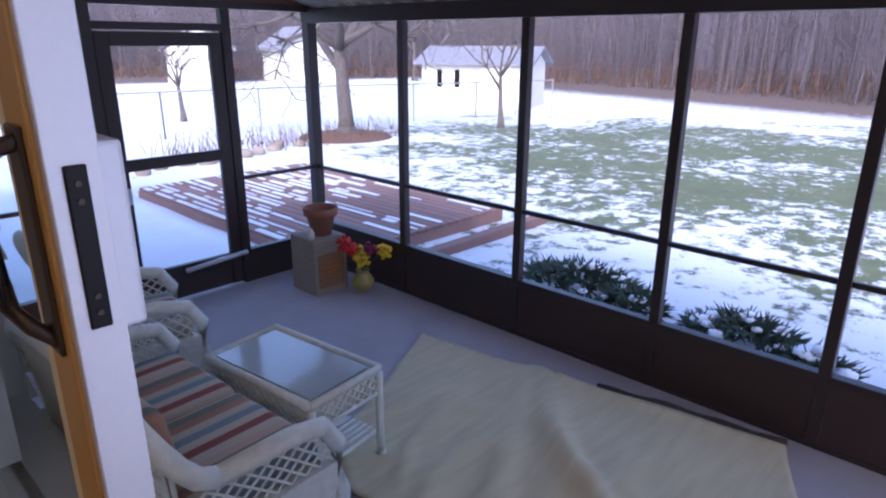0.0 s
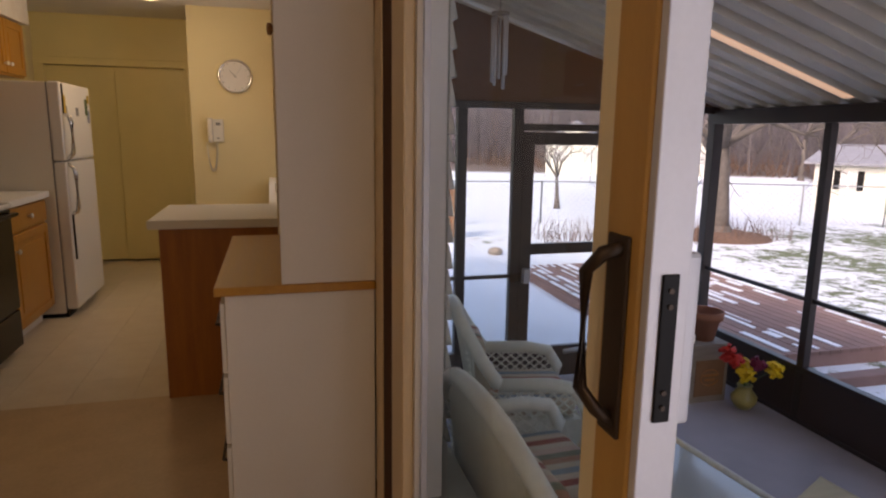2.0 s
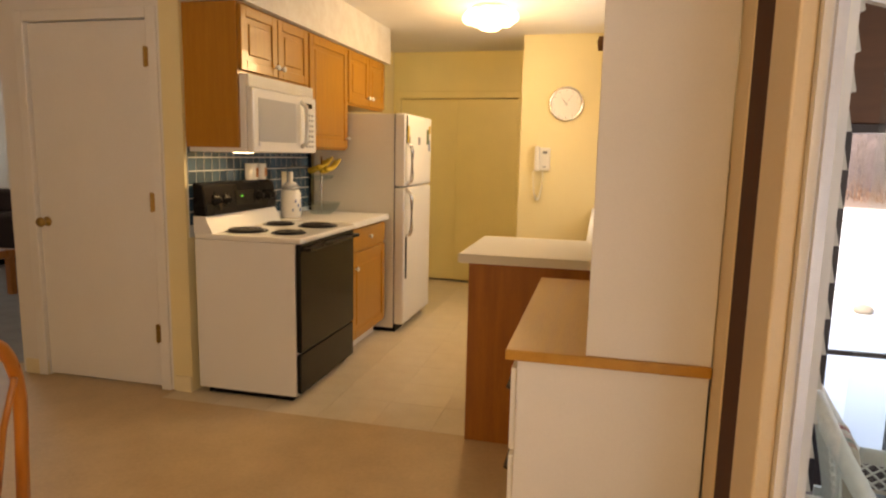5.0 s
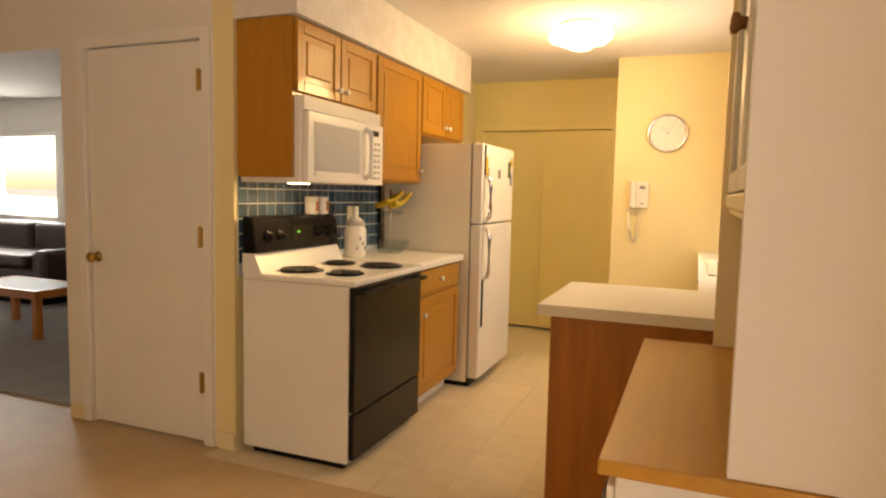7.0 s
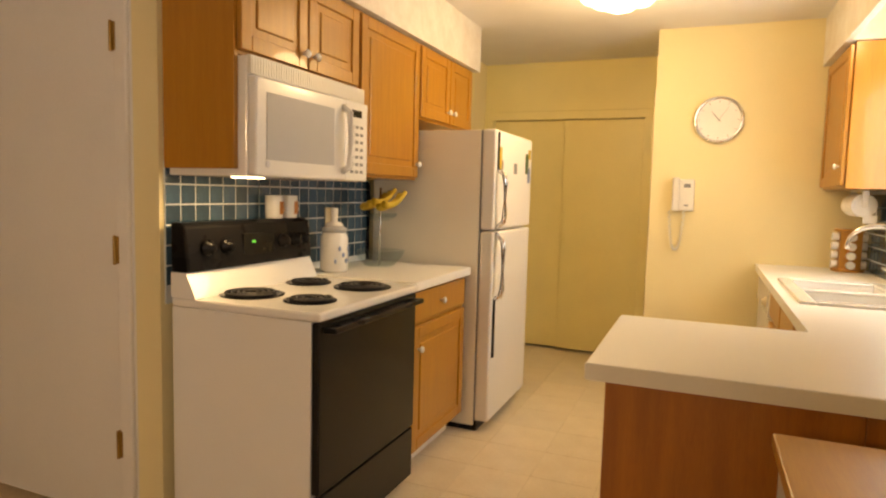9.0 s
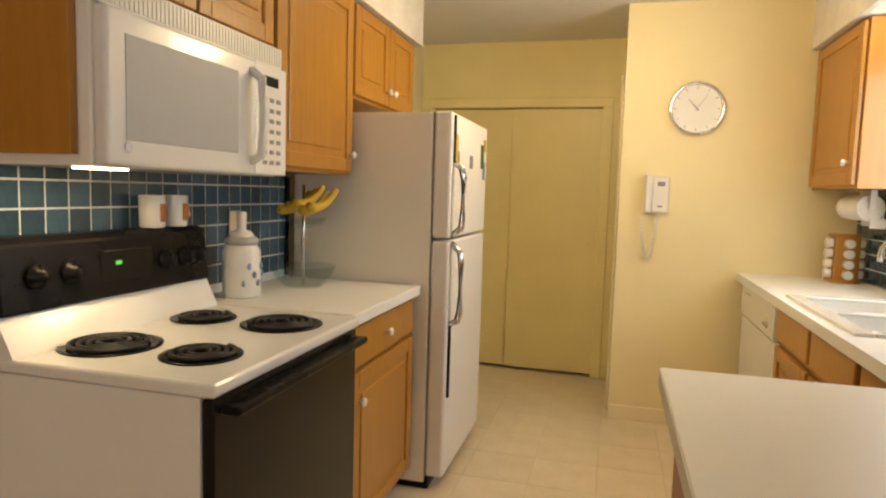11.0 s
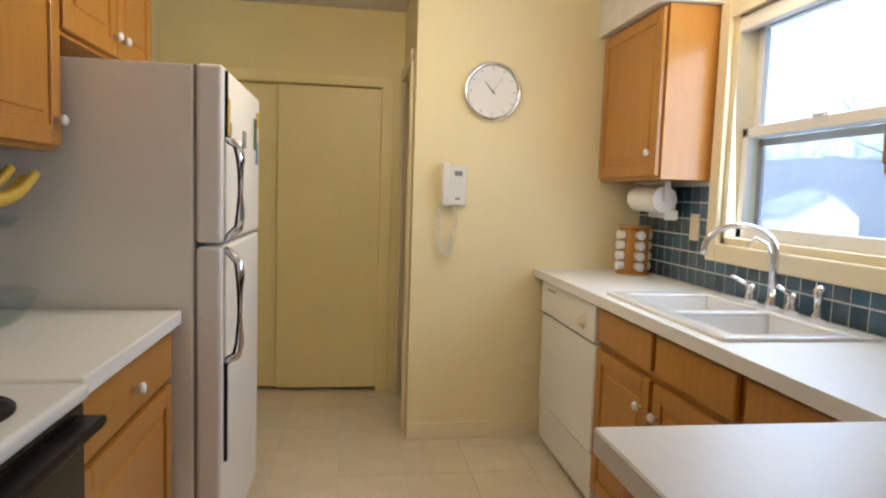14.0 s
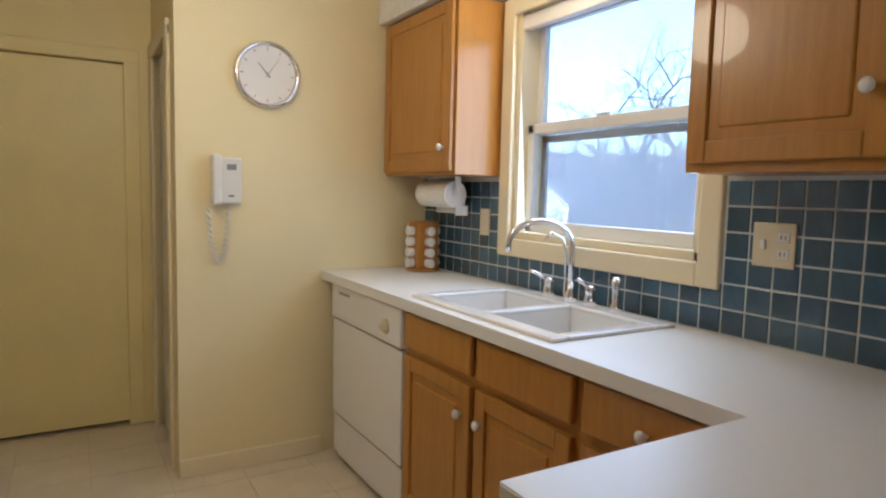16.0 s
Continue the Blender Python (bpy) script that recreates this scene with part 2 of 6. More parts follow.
BANANA = mat("banana_yellow", (0.62, 0.42, 0.03), 0.5, second=(0.40, 0.28, 0.03))
SHADE = glow("lit_glass_shade", (1.0, 0.82, 0.55), 0.5)
TUBE = glow("lit_under_cabinet_lamp", (1.0, 0.82, 0.55), 0.9)
LEDGREEN = glow("green_clock_digits", (0.10, 0.75, 0.08), 0.04)
# emission stands in for daylight coming through the roof panels
PANELROOF = glow("roof_panel_daylight_glow", (0.90, 0.60, 0.40), 0.20)


# ---- building helpers ----
class Geo:
    """Collects boxes, rods and turned shapes into one mesh."""

    def __init__(self):
        self.bm = bmesh.new()

    def box(self, x0, x1, y0, y1, z0, z1):
        v = [self.bm.verts.new((x, y, z)) for x in (x0, x1) for y in (y0, y1) for z in (z0, z1)]
        for f in ((0, 1, 3, 2), (4, 6, 7, 5), (0, 4, 5, 1), (2, 3, 7, 6), (0, 2, 6, 4), (1, 5, 7, 3)):
            self.bm.faces.new([v[k] for k in f])
        return self

    def rod(self, a, b, r0, r1=None, n=10):
        a, b = Vector(a), Vector(b)
        q = (b - a).to_track_quat("Z", "Y")
        r1 = r0 if r1 is None else r1
        ring = [q @ Vector((math.cos(2 * math.pi * k / n), math.sin(2 * math.pi * k / n), 0)) for k in range(n)]
        va = [self.bm.verts.new(a + v * r0) for v in ring]
        vb = [self.bm.verts.new(b + v * r1) for v in ring]
        for k in range(n):
            self.bm.faces.new((va[k], va[(k + 1) % n], vb[(k + 1) % n], vb[k]))
        self.bm.faces.new(va[::-1])
        self.bm.faces.new(vb)
        return self

    def tube(self, pts, r, n=8, r1=None):
        pts = [Vector(p) for p in pts]
        rings = []
        for i, p in enumerate(pts):
            d = (pts[min(i + 1, len(pts) - 1)] - pts[max(i - 1, 0)]).normalized()
            q = d.to_track_quat("Z", "Y")
            rr = r if r1 is None else r + (r1 - r) * i / (len(pts) - 1)
            rings.append([self.bm.verts.new(p + q @ Vector((rr * math.cos(2 * math.pi * k / n), rr * math.sin(2 * math.pi * k / n), 0))) for k in range(n)])
        for a, b in zip(rings, rings[1:]):
            for k in range(n):
                self.bm.faces.new((a[k], a[(k + 1) % n], b[(k + 1) % n], b[k]))
        self.bm.faces.new(rings[0][::-1])
        self.bm.faces.new(rings[-1])
        return self

    def lathe(self, c, profile, n=24, axis="z"):
        rings = []
        for r, h in profile:
            ring = []
            for k in range(n):
                u, v = r * math.cos(2 * math.pi * k / n), r * math.sin(2 * math.pi * k / n)
                p = (u, v, h) if axis == "z" else ((u, -h, v) if axis == "y" else (h, u, v))
                ring.append(self.bm.verts.new(Vector(c) + Vector(p)))
            rings.append(ring)
        for a, b in zip(rings, rings[1:]):
            for k in range(n):
                self.bm.faces.new((a[k], a[(k + 1) % n], b[(k + 1) % n], b[k]))
        self.bm.faces.new(rings[0][::-1])
        self.bm.faces.new(rings[-1])
        return self

    def ball(self, c, r, sx=1, sy=1, sz=1, sub=2):
        m = Matrix.Translation(c) @ Matrix.Diagonal((sx, sy, sz, 1))
        bmesh.ops.create_icosphere(self.bm, subdivisions=sub, radius=r, matrix=m)
        return self

    def prism(self, pts, vec):
        """A flat outline pushed along vec."""
        a = [self.bm.verts.new(p) for p in pts]
        b = [self.bm.verts.new(Vector(p) + Vector(vec)) for p in pts]
        self.bm.faces.new(a[::-1])
        self.bm.faces.new(b)
        for k in range(len(a)):
            self.bm.faces.new((a[k], a[(k + 1) % len(a)], b[(k + 1) % len(a)], b[k]))
        return self

    def sheet(self, f, nu, nv):
        vs = [[self.bm.verts.new(f(i / nu, j / nv)) for j in range(nv + 1)] for i in range(nu + 1)]
        for i in range(nu):
            for j in range(nv):
                self.bm.faces.new((vs[i][j], vs[i + 1][j], vs[i + 1][j + 1], vs[i][j + 1]))
        return self

    def make(self, name, material, root=None, bevel=0.0, smooth=False, solid=0.0, seg=2):
        bmesh.ops.recalc_face_normals(self.bm, faces=self.bm.faces)
        if root is not None and root.type == "EMPTY":
            bmesh.ops.translate(self.bm, verts=self.bm.verts, vec=-root.location)
        me = bpy.data.meshes.new(name)
        self.bm.to_mesh(me)
        self.bm.free()
        me.materials.append(material)
        if smooth:
            for p in me.polygons:
                p.use_smooth = True
        ob = new(name, me)
        if root is not None:
            ob.parent = root
        if solid:
            sm = ob.modifiers.new("solid", "SOLIDIFY")
            sm.thickness = solid
        if bevel:
            bv = ob.modifiers.new("bevel", "BEVEL")
            bv.width, bv.segments, bv.limit_method = bevel, seg, "ANGLE"
        return ob


def thing(name, at, label, category, group=""):
    ob = new(name)
    ob.location = at
    ob.empty_display_size = 0.1
    return tagged(ob, label, category, group)


def struct(ob, label):
    return tagged(ob, label, kind="structure")


# ---- the house ----
H = 2.41
struct(Geo().box(-8, 2.50, -6, -0.14, -0.20, 0).box(-8, -0.12, -0.14, 4.2, -0.20, -0.004).make("floor_dining", DINFLOOR), "beige sheet floor of the dining room")
struct(Geo().box(-8, -0.14, 0.10, 4.0, -0.004, 0.012).make("floor_living", CARPET), "grey carpet of the living room")
kfloor = struct(Geo().box(-0.12, 2.86, -0.14, 4.2, -0.20, -0.003).make("floor_kitchen", VINYLJOINT), "cream vinyl tiles of the kitchen floor")
struct(Geo().box(-8, 2.86, -6.2, 4.2, H, H + 0.15).make("ceiling", CEIL), "white lightly textured ceiling")
# window wall with its opening, and the wall of the sliding door
WY0, WY1, WZ0, WZ1 = 1.02, 1.97, 1.12, 2.06
wall_e = struct(Geo().box(2.70, 2.86, -0.35, WY0, 0, H).box(2.70, 2.86, WY1, 4.2, 0, H).box(2.70, 2.86, WY0, WY1, 0, WZ0).box(2.70, 2.86, WY0, WY1, WZ1, H)
                .make("wall_east", WALL), "cream painted kitchen wall with a window")
struct(Geo().box(2.50, 2.72, -1.35, -0.35, 0, H).box(2.50, 2.512, -1.868, -1.35, 0, 2.06).box(2.50, 2.72, -4.25, -1.35, 2.06, H).box(2.50, 2.72, -6.2, -4.25, 0, H).make("wall_patio", WHITEWALL), "white wall round the sliding door")
struct(Geo().box(2.72, 2.86, -0.85, -0.35, -0.9, 2.6).box(2.72, 2.86, -6.2, -4.25, -0.9, 2.6).box(2.72, 2.86, -4.25, -0.85, 2.10, 2.6).box(2.72, 2.86, -4.25, -0.85, -0.9, -0.02)
       .box(2.862, 2.90, 0.95, 4.4, -0.9, 0.9).make("wall_siding", SHEDW), "pale outer siding of the house")
wall_w = struct(Geo().box(-0.12, 0.0, -0.02, 4.2, 0, H).make("wall_west", WALL), "cream painted kitchen wall behind the range")
struct(Geo().box(1.463, 2.70, 2.73, 2.83, 0, H).make("wall_clock", WALL), "cream painted wall with a clock and a telephone")
struct(Geo().box(1.463, 1.56, 2.83, 2.92, 0, H).box(1.463, 1.56, 2.92, 3.50, 1.98, H).box(1.463, 1.56, 3.50, 3.62, 0, H).make("wall_hall", WALL), "cream wall of the back hall with a doorway")
struct(Geo().box(0, 0.08, 3.55, 3.65, 0, H).box(1.325, 1.47, 3.55, 3.65, 0, H).box(0.08, 1.325, 3.55, 3.65, 1.94, H).make("wall_closet", CLOSET), "yellow painted wall round the closet")
struct(Geo().box(-0.12, 2.86, 4.1, 4.2, 0, H).make("wall_north", WALL), "plain wall behind the closet")
struct(Geo().box(-0.19, -0.12, -0.02, 0.10, 0, H).box(-0.98, -0.19, -0.02, 0.10, 2.045, H).box(-1.17, -0.98, -0.02, 0.10, 0, H).box(-4.2, -1.17, -0.02, 0.10, 2.06, H)
       .box(-8, -4.2, -0.02, 0.10, 0, H).make("wall_pantry", WHITEWALL), "white wall with a flush door and a wide opening")
struct(Geo().box(-1.17, -1.05, 0.10, 4.2, 0, H).make("wall_living_side", WHITEWALL), "white wall beside the living room")
struct(Geo().box(-8, -7.4, 3.2, 3.35, 0, H).box(-5.5, -1.17, 3.2, 3.35, 0, H).box(-7.4, -5.5, 3.2, 3.35, 0, 0.84).box(-7.4, -5.5, 3.2, 3.35, 2.0, H).make("wall_living", WHITEWALL), "living room wall with a bright window")
struct(Geo().box(-8.1, -8, -6.2, 4.2, 0, H).make("wall_far_west", WHITEWALL), "plain white wall")
struct(Geo().box(-8, 2.72, -6.2, -6.0, 0, H).make("wall_south", WHITEWALL), "plain white wall of the dining room")
# soffits over the wall cabinets
struct(Geo().box(0, 0.36, -0.02, 2.36, 2.12, H).make("soffit_left", PAPER), "pale papered soffit over the cabinets")
struct(Geo().box(2.41, 2.70, 2.03, 2.73, 2.125, H).box(2.41, 2.70, -0.35, 0.94, 2.125, H).box(2.41, 2.44, 0.94, 2.03, 2.125, H).make("soffit_right", PAPER), "pale papered soffit over the cabinets")
struct(Geo().box(-1.14, -0.98, -0.036, -0.02, 0, 0.09).box(-0.10, 0.0, -0.036, -0.02, 0, 0.09).box(1.463, 2.12, 2.714, 2.73, 0, 0.085).make("baseboard", CREAMTRIM, bevel=0.004), "low painted baseboard")
# casings
struct(Geo().box(-0.19, -0.13, -0.040, -0.02, 0, 2.10).box(-1.04, -0.98, -0.040, -0.02, 0, 2.10).box(-0.98, -0.19, -0.040, -0.02, 2.04, 2.10).make("trim_pantry", WHITETRIM, bevel=0.006), "white casing round the flush door")
struct(Geo().box(0.0, 0.075, 3.53, 3.55, 0, 2.0).box(1.325, 1.40, 3.53, 3.55, 0, 2.0).box(0.0, 1.40, 3.528, 3.55, 1.94, 2.01).make("trim_closet", CLOSET, bevel=0.006), "yellow casing of the closet")
struct(Geo().box(1.445, 1.463, 2.85, 2.92, 0, 2.02).box(1.445, 1.463, 3.46, 3.52, 0, 2.02).box(1.443, 1.463, 2.85, 3.52, 1.97, 2.04).make("trim_hall", CREAMTRIM, bevel=0.006), "cream casing of the hall doorway")
struct(Geo().box(1.49, 1.53, 2.92, 3.46, 0.01, 1.97).make("door_hall", WHITETRIM), "closed white hall door")

pd = thing("pantry_door", (-0.585, 0.0, 0), "closed white flush pantry door with a brass knob", "door")
Geo().box(-0.975, -0.195, -0.012, 0.024, 0.012, 2.035).make("slab", WHITETRIM, pd, 0.002)
Geo().lathe((-0.925, -0.014, 0.93), [(0.028, 0), (0.028, 0.006), (0.010, 0.010), (0.010, 0.028), (0.024, 0.036), (0.029, 0.05), (0.022, 0.063), (0.004, 0.066)], 18, "y").make("knob", BRASS, pd, smooth=True)
for z in (0.28, 1.02, 1.79):
    Geo().box(-0.205, -0.178, -0.046, -0.012, z, z + 0.10).rod((-0.192, -0.048, z - 0.004), (-0.192, -0.048, z + 0.104), 0.006).make("hinge", BRASS, pd, 0.001)

for i, (a, b, y) in enumerate(((0.075, 0.72, 3.60), (0.69, 1.33, 3.572))):
    cd = thing("closet_door", ((a + b) / 2, y, 0), "flat yellow painted sliding closet door", "door", "sliding closet doors")
    Geo().box(a, b, y - 0.012, y + 0.012, 0.02, 1.935).make("slab", CLOSET, cd, 0.003)
    Geo().lathe((b - 0.06 if i else a + 0.06, y - 0.012, 0.95), [(0.022, 0), (0.022, 0.002), (0.017, 0.002), (0.015, 0.001)], 16, "y").make("finger_pull", CLOSET, cd, smooth=True)

# ---- kitchen window ----
win = struct(new("window_1"), "white double-hung window in a cream casing")
win.location = (2.70, 1.5, WZ0)
Geo().box(2.676, 2.70, WY0 - 0.075, WY0, WZ0 - 0.075, 2.12).box(2.676, 2.70, WY1, WY1 + 0.075, WZ0 - 0.075, 2.12).box(2.676, 2.70, WY0, WY1, WZ0 - 0.075, WZ0).box(2.676, 2.70, WY0, WY1, 2.05, 2.12).make("casing", CREAMTRIM, win, 0.006)
Geo().box(2.70, 2.84, WY0, WY0 + 0.03, WZ0, WZ1).box(2.70, 2.84, WY1 - 0.03, WY1, WZ0, WZ1).box(2.70, 2.84, WY0, WY1, WZ0, WZ0 + 0.03).make("jamb", CREAMTRIM, win, 0.003)
a, b = WY0 + 0.03, WY1 - 0.03
Geo().box(2.79, 2.82, a, a + 0.035, 1.56, 2.05).box(2.79, 2.82, b - 0.035, b, 1.56, 2.05).box(2.79, 2.82, a, b, 1.56, 1.60).box(2.79, 2.82, a, b, 2.0, 2.05).make("upper_sash", WHITETRIM, win, 0.004)
Geo().box(2.745, 2.775, a, a + 0.04, 1.15, 1.60).box(2.745, 2.775, b - 0.04, b, 1.15, 1.60).box(2.745, 2.775, a, b, 1.15, 1.20).box(2.745, 2.775, a, b, 1.56, 1.602).box(2.735, 2.75, 1.47, 1.53, 1.60, 1.612).make("lower_sash", WHITETRIM, win, 0.004)
g = Geo().box(2.803, 2.807, a + 0.03, b - 0.03, 1.59, 2.01).box(2.758, 2.762, a + 0.035, b - 0.035, 1.19, 1.57).make("pane", PANE, win)
g.visible_shadow = False
Geo().box(2.825, 2.835, a, a + 0.03, 1.15, 1.56).box(2.825, 2.835, b - 0.03, b, 1.15, 1.56).box(2.825, 2.835, a, b, 1.53, 1.56).make("storm_frame", DOORALU, win)
# screen below and added sheet above, both carrying the painted glare
Geo().box(2.838, 2.840, a, b, 1.15, 1.56).make("insect_screen", SCREEN, win)
Geo().box(2.838, 2.840, a, b, 1.56, 2.04).make("storm_glass", GLAREVEIL, win)
bl = thing("roller_blind", (2.715, 1.5, 2.0), "rolled-up clear slatted blind at the window head", "blind")
Geo().box(2.703, 2.74, WY0 + 0.02, WY1 - 0.02, 1.985, 2.045).make("headrail", WHITETRIM, bl, 0.006)

# ---- cabinets ----


def door_front(root, x, out, y0, y1, z0, z1, material=OAK, knob=None, panel=True):
    """A framed cabinet door on the plane x, looking along out, with its knob."""
    t = 0.020 * out
    g = Geo()
    w = 0.055
    if panel:
        for q in ((y0, y0 + w, z0, z1), (y1 - w, y1, z0, z1), (y0 + w, y1 - w, z0, z0 + w), (y0 + w, y1 - w, z1 - w, z1)):
            g.box(x, x + t, *q)
        d = g.make("door", material, root, 0.004)
        Geo().box(x + 0.001 * out, x + 0.011 * out, y0 + w - 0.004, y1 - w + 0.004, z0 + w - 0.004, z1 - w + 0.004).make("panel", material, root)
        if (y1 - y0) > 0.2 and (z1 - z0) > 0.22:
            Geo().box(x + 0.004 * out, x + 0.017 * out, y0 + w + 0.03, y1 - w - 0.03, z0 + w + 0.03, z1 - w - 0.03).make("raised_panel", material, root, 0.006)
    else:
        d = g.box(x, x + t, y0, y1, z0, z1).make("drawer_front", material, root, 0.006)
    if knob:
        ky, kz = knob
        Geo().lathe((x + t, ky, kz), [(0.006 , 0), (0.006, 0.012 * out), (0.014, 0.016 * out), (0.017, 0.024 * out), (0.010, 0.031 * out), (0.001, 0.032 * out)], 14, "x").make("knob", CERAMIC, root, smooth=True)
    return d


GAP = 0.004
# left wall cabinets
c = thing("wall_cabinet", (0.16, 0.39, 1.76), "honey oak two-door cabinet above the microwave", "cabinet", "kitchen wall cabinets")
Geo().box(0.003, 0.32, 0.0, 0.02, 1.375, 2.118).box(0.003, 0.32, 0.02, 0.80, 1.76, 2.118).make("body", OAKSIDE, c, 0.002)
door_front(c, 0.322, 1, 0.012, 0.395, 1.775, 2.105, knob=(0.365, 1.83))
door_front(c, 0.322, 1, 0.405, 0.79, 1.775, 2.105, knob=(0.435, 1.83))
c = thing("wall_cabinet", (0.16, 1.12, 1.375), "honey oak tall single-door wall cabinet", "cabinet", "kitchen wall cabinets")
Geo().box(0.003, 0.32, 0.802, 1.45, 1.375, 2.118).make("body", OAKSIDE, c, 0.002)
door_front(c, 0.322, 1, 0.815, 1.44, 1.39, 2.105, knob=(1.405, 1.46))
c = thing("wall_cabinet", (0.16, 1.86, 1.71), "honey oak two-door cabinet above the refrigerator", "cabinet", "kitchen wall cabinets")
Geo().box(0.003, 0.32, 1.452, 2.27, 1.71, 2.118).make("body", OAKSIDE, c, 0.002)
door_front(c, 0.322, 1, 1.465, 1.88, 1.725, 2.105, knob=(1.845, 1.79))
door_front(c, 0.322, 1, 1.89, 2.26, 1.725, 2.105, knob=(1.925, 1.79))
# left base cabinet and counter
c = thing("base_cabinet", (0.3, 1.1, 0), "honey oak base cabinet with a drawer and a white counter", "cabinet", "kitchen base cabinets")
Geo().box(0.003, 0.615, 0.775, 1.46, 0.10, 0.872).make("body", OAKSIDE, c, 0.002)
Geo().box(0.003, 0.54, 0.775, 1.46, 0.0, 0.10).make("toe_kick", WHITETRIM, c)
Geo().box(0.003, 0.655, 0.772, 1.475, 0.873, 0.915).make("counter_top", LAMINATE, c, 0.005)
door_front(c, 0.616, 1, 0.80, 1.44, 0.72, 0.86, knob=(1.10, 0.79), panel=False)
door_front(c, 0.616, 1, 0.80, 1.44, 0.12, 0.70, knob=(0.845, 0.60))
# right wall cabinets
c = thing("wall_cabinet", (2.57, 2.39, 1.385), "honey oak wall cabinet beside the window", "cabinet", "kitchen wall cabinets")
Geo().box(2.46, 2.697, 2.06, 2.727, 1.385, 2.122).make("body", OAKSIDE, c, 0.002)
door_front(c, 2.458, -1, 2.075, 2.71, 1.40, 2.11, knob=(2.125, 1.50))
c = thing("wall_cabinet", (2.57, 0.29, 1.375), "honey oak wall cabinets over the counter return", "cabinet", "kitchen wall cabinets")
Geo().box(2.46, 2.697, -0.33, 0.905, 1.375, 2.122).make("body", OAKSIDE, c, 0.002)
door_front(c, 2.458, -1, 0.41, 0.89, 1.40, 2.11, knob=(0.455, 1.54))
door_front(c, 2.458, -1, 0.03, 0.395, 1.40, 2.11, knob=(0.35, 1.54))
door_front(c, 2.458, -1, -0.32, 0.015, 1.40, 2.11, knob=(-0.28, 1.54))
# right base run
c = thing("base_cabinet", (2.4, 1.2, 0), "honey oak sink base cabinets under a white counter", "cabinet", "kitchen base cabinets")
Geo().box(2.16, 2.697, 0.44, 1.885, 0.10, 0.70).box(2.16, 2.185, 0.44, 1.885, 0.70, 0.872).make("body", OAKSIDE, c, 0.002)
Geo().box(2.22, 2.697, 0.44, 1.885, 0.0, 0.10).make("toe_kick", DARKOAK, c)
for y0, y1, ky in ((1.415, 1.87, 1.46), (0.95, 1.385, 1.345), (0.50, 0.91, 0.86)):
    door_front(c, 2.158, -1, y0, y1, 0.73, 0.86, panel=False, knob=((y0 + y1) / 2, 0.79) if y0 < 0.6 else None)
    door_front(c, 2.158, -1, y0, y1, 0.12, 0.70, knob=(ky, 0.60))
SX0, SX1, SY0, SY1 = 2.20, 2.63, 1.09, 1.84
ct = thing("countertop", (2.4, 1.2, 0.873), "white laminate L-shaped countertop with a cut-out for the sink", "countertop")
Geo().box(2.12, 2.697, SY1, 2.727, 0.873, 0.915).box(2.12, SX0, SY0, SY1, 0.873, 0.915).box(SX1, 2.697, SY0, SY1, 0.873, 0.915).box(2.12, 2.697, 0.465, SY0, 0.873, 0.915).make("slab", LAMINATE, ct)
pen = thing("peninsula", (2.1, 0.12, 0), "peninsula with white laminate top and dark oak end panels", "counter")
Geo().box(1.566, 2.697, -0.22, 0.465, 0.873, 0.915).make("counter_top", LAMINATE, pen)
Geo().box(1.562, 2.3, -0.2225, -0.2205, 0.875, 0.913).box(1.5625, 1.5655, -0.218, 0.46, 0.875, 0.913).make("edge_band", LAMEDGE, pen)
Geo().box(1.605, 2.15, -0.175, 0.43, 0.0, 0.872).box(2.15, 2.697, -0.175, 0.435, 0.0, 0.872).make("base", DARKOAK, pen, 0.003)
# dishwasher
dw = thing("dishwasher", (2.4, 2.26, 0), "white built-in dishwasher with a dial and lower panel", "dishwasher")
Geo().box(2.17, 2.68, 1.895, 2.62, 0.02, 0.868).make("body", APPL, dw)
Geo().box(2.142, 2.17, 1.895, 2.62, 0.245, 0.70).make("door_panel", APPL, dw, 0.006)
Geo().box(2.134, 2.17, 1.895, 2.62, 0.71, 0.866).make("control_panel", APPL, dw, 0.006)
Geo().box(2.150, 2.17, 1.895, 2.62, 0.05, 0.235).make("lower_panel", APPL, dw, 0.004)
Geo().lathe((2.134, 2.02, 0.775), [(0.030, 0), (0.028, -0.008), (0.018, -0.010), (0.016, -0.022), (0.002, -0.023)], 20, "x").make("dial", ALMOND, dw, smooth=True)
Geo().box(2.1325, 2.135, 2.40, 2.52, 0.83, 0.84).make("latch_slot", GREYTXT, dw)
# sink
sk = thing("kitchen_sink", (2.42, 1.46, 0.915), "white double-bowl drop-in sink set in the counter", "sink")
bm = Geo()
x0, x1, y0, y1 = 2.165, 2.655, 1.06, 1.87
for q in ((x0, 2.225, y0, y1), (2.57, x1, y0, y1), (2.225, 2.57, y0, y0 + 0.05), (2.225, 2.57, y1 - 0.05, y1), (2.225, 2.57, 1.44, 1.48)):
    bm.box(q[0], q[1], q[2], q[3], 0.912, 0.928)
bm.make("rim", CERAMIC, sk, 0.007)
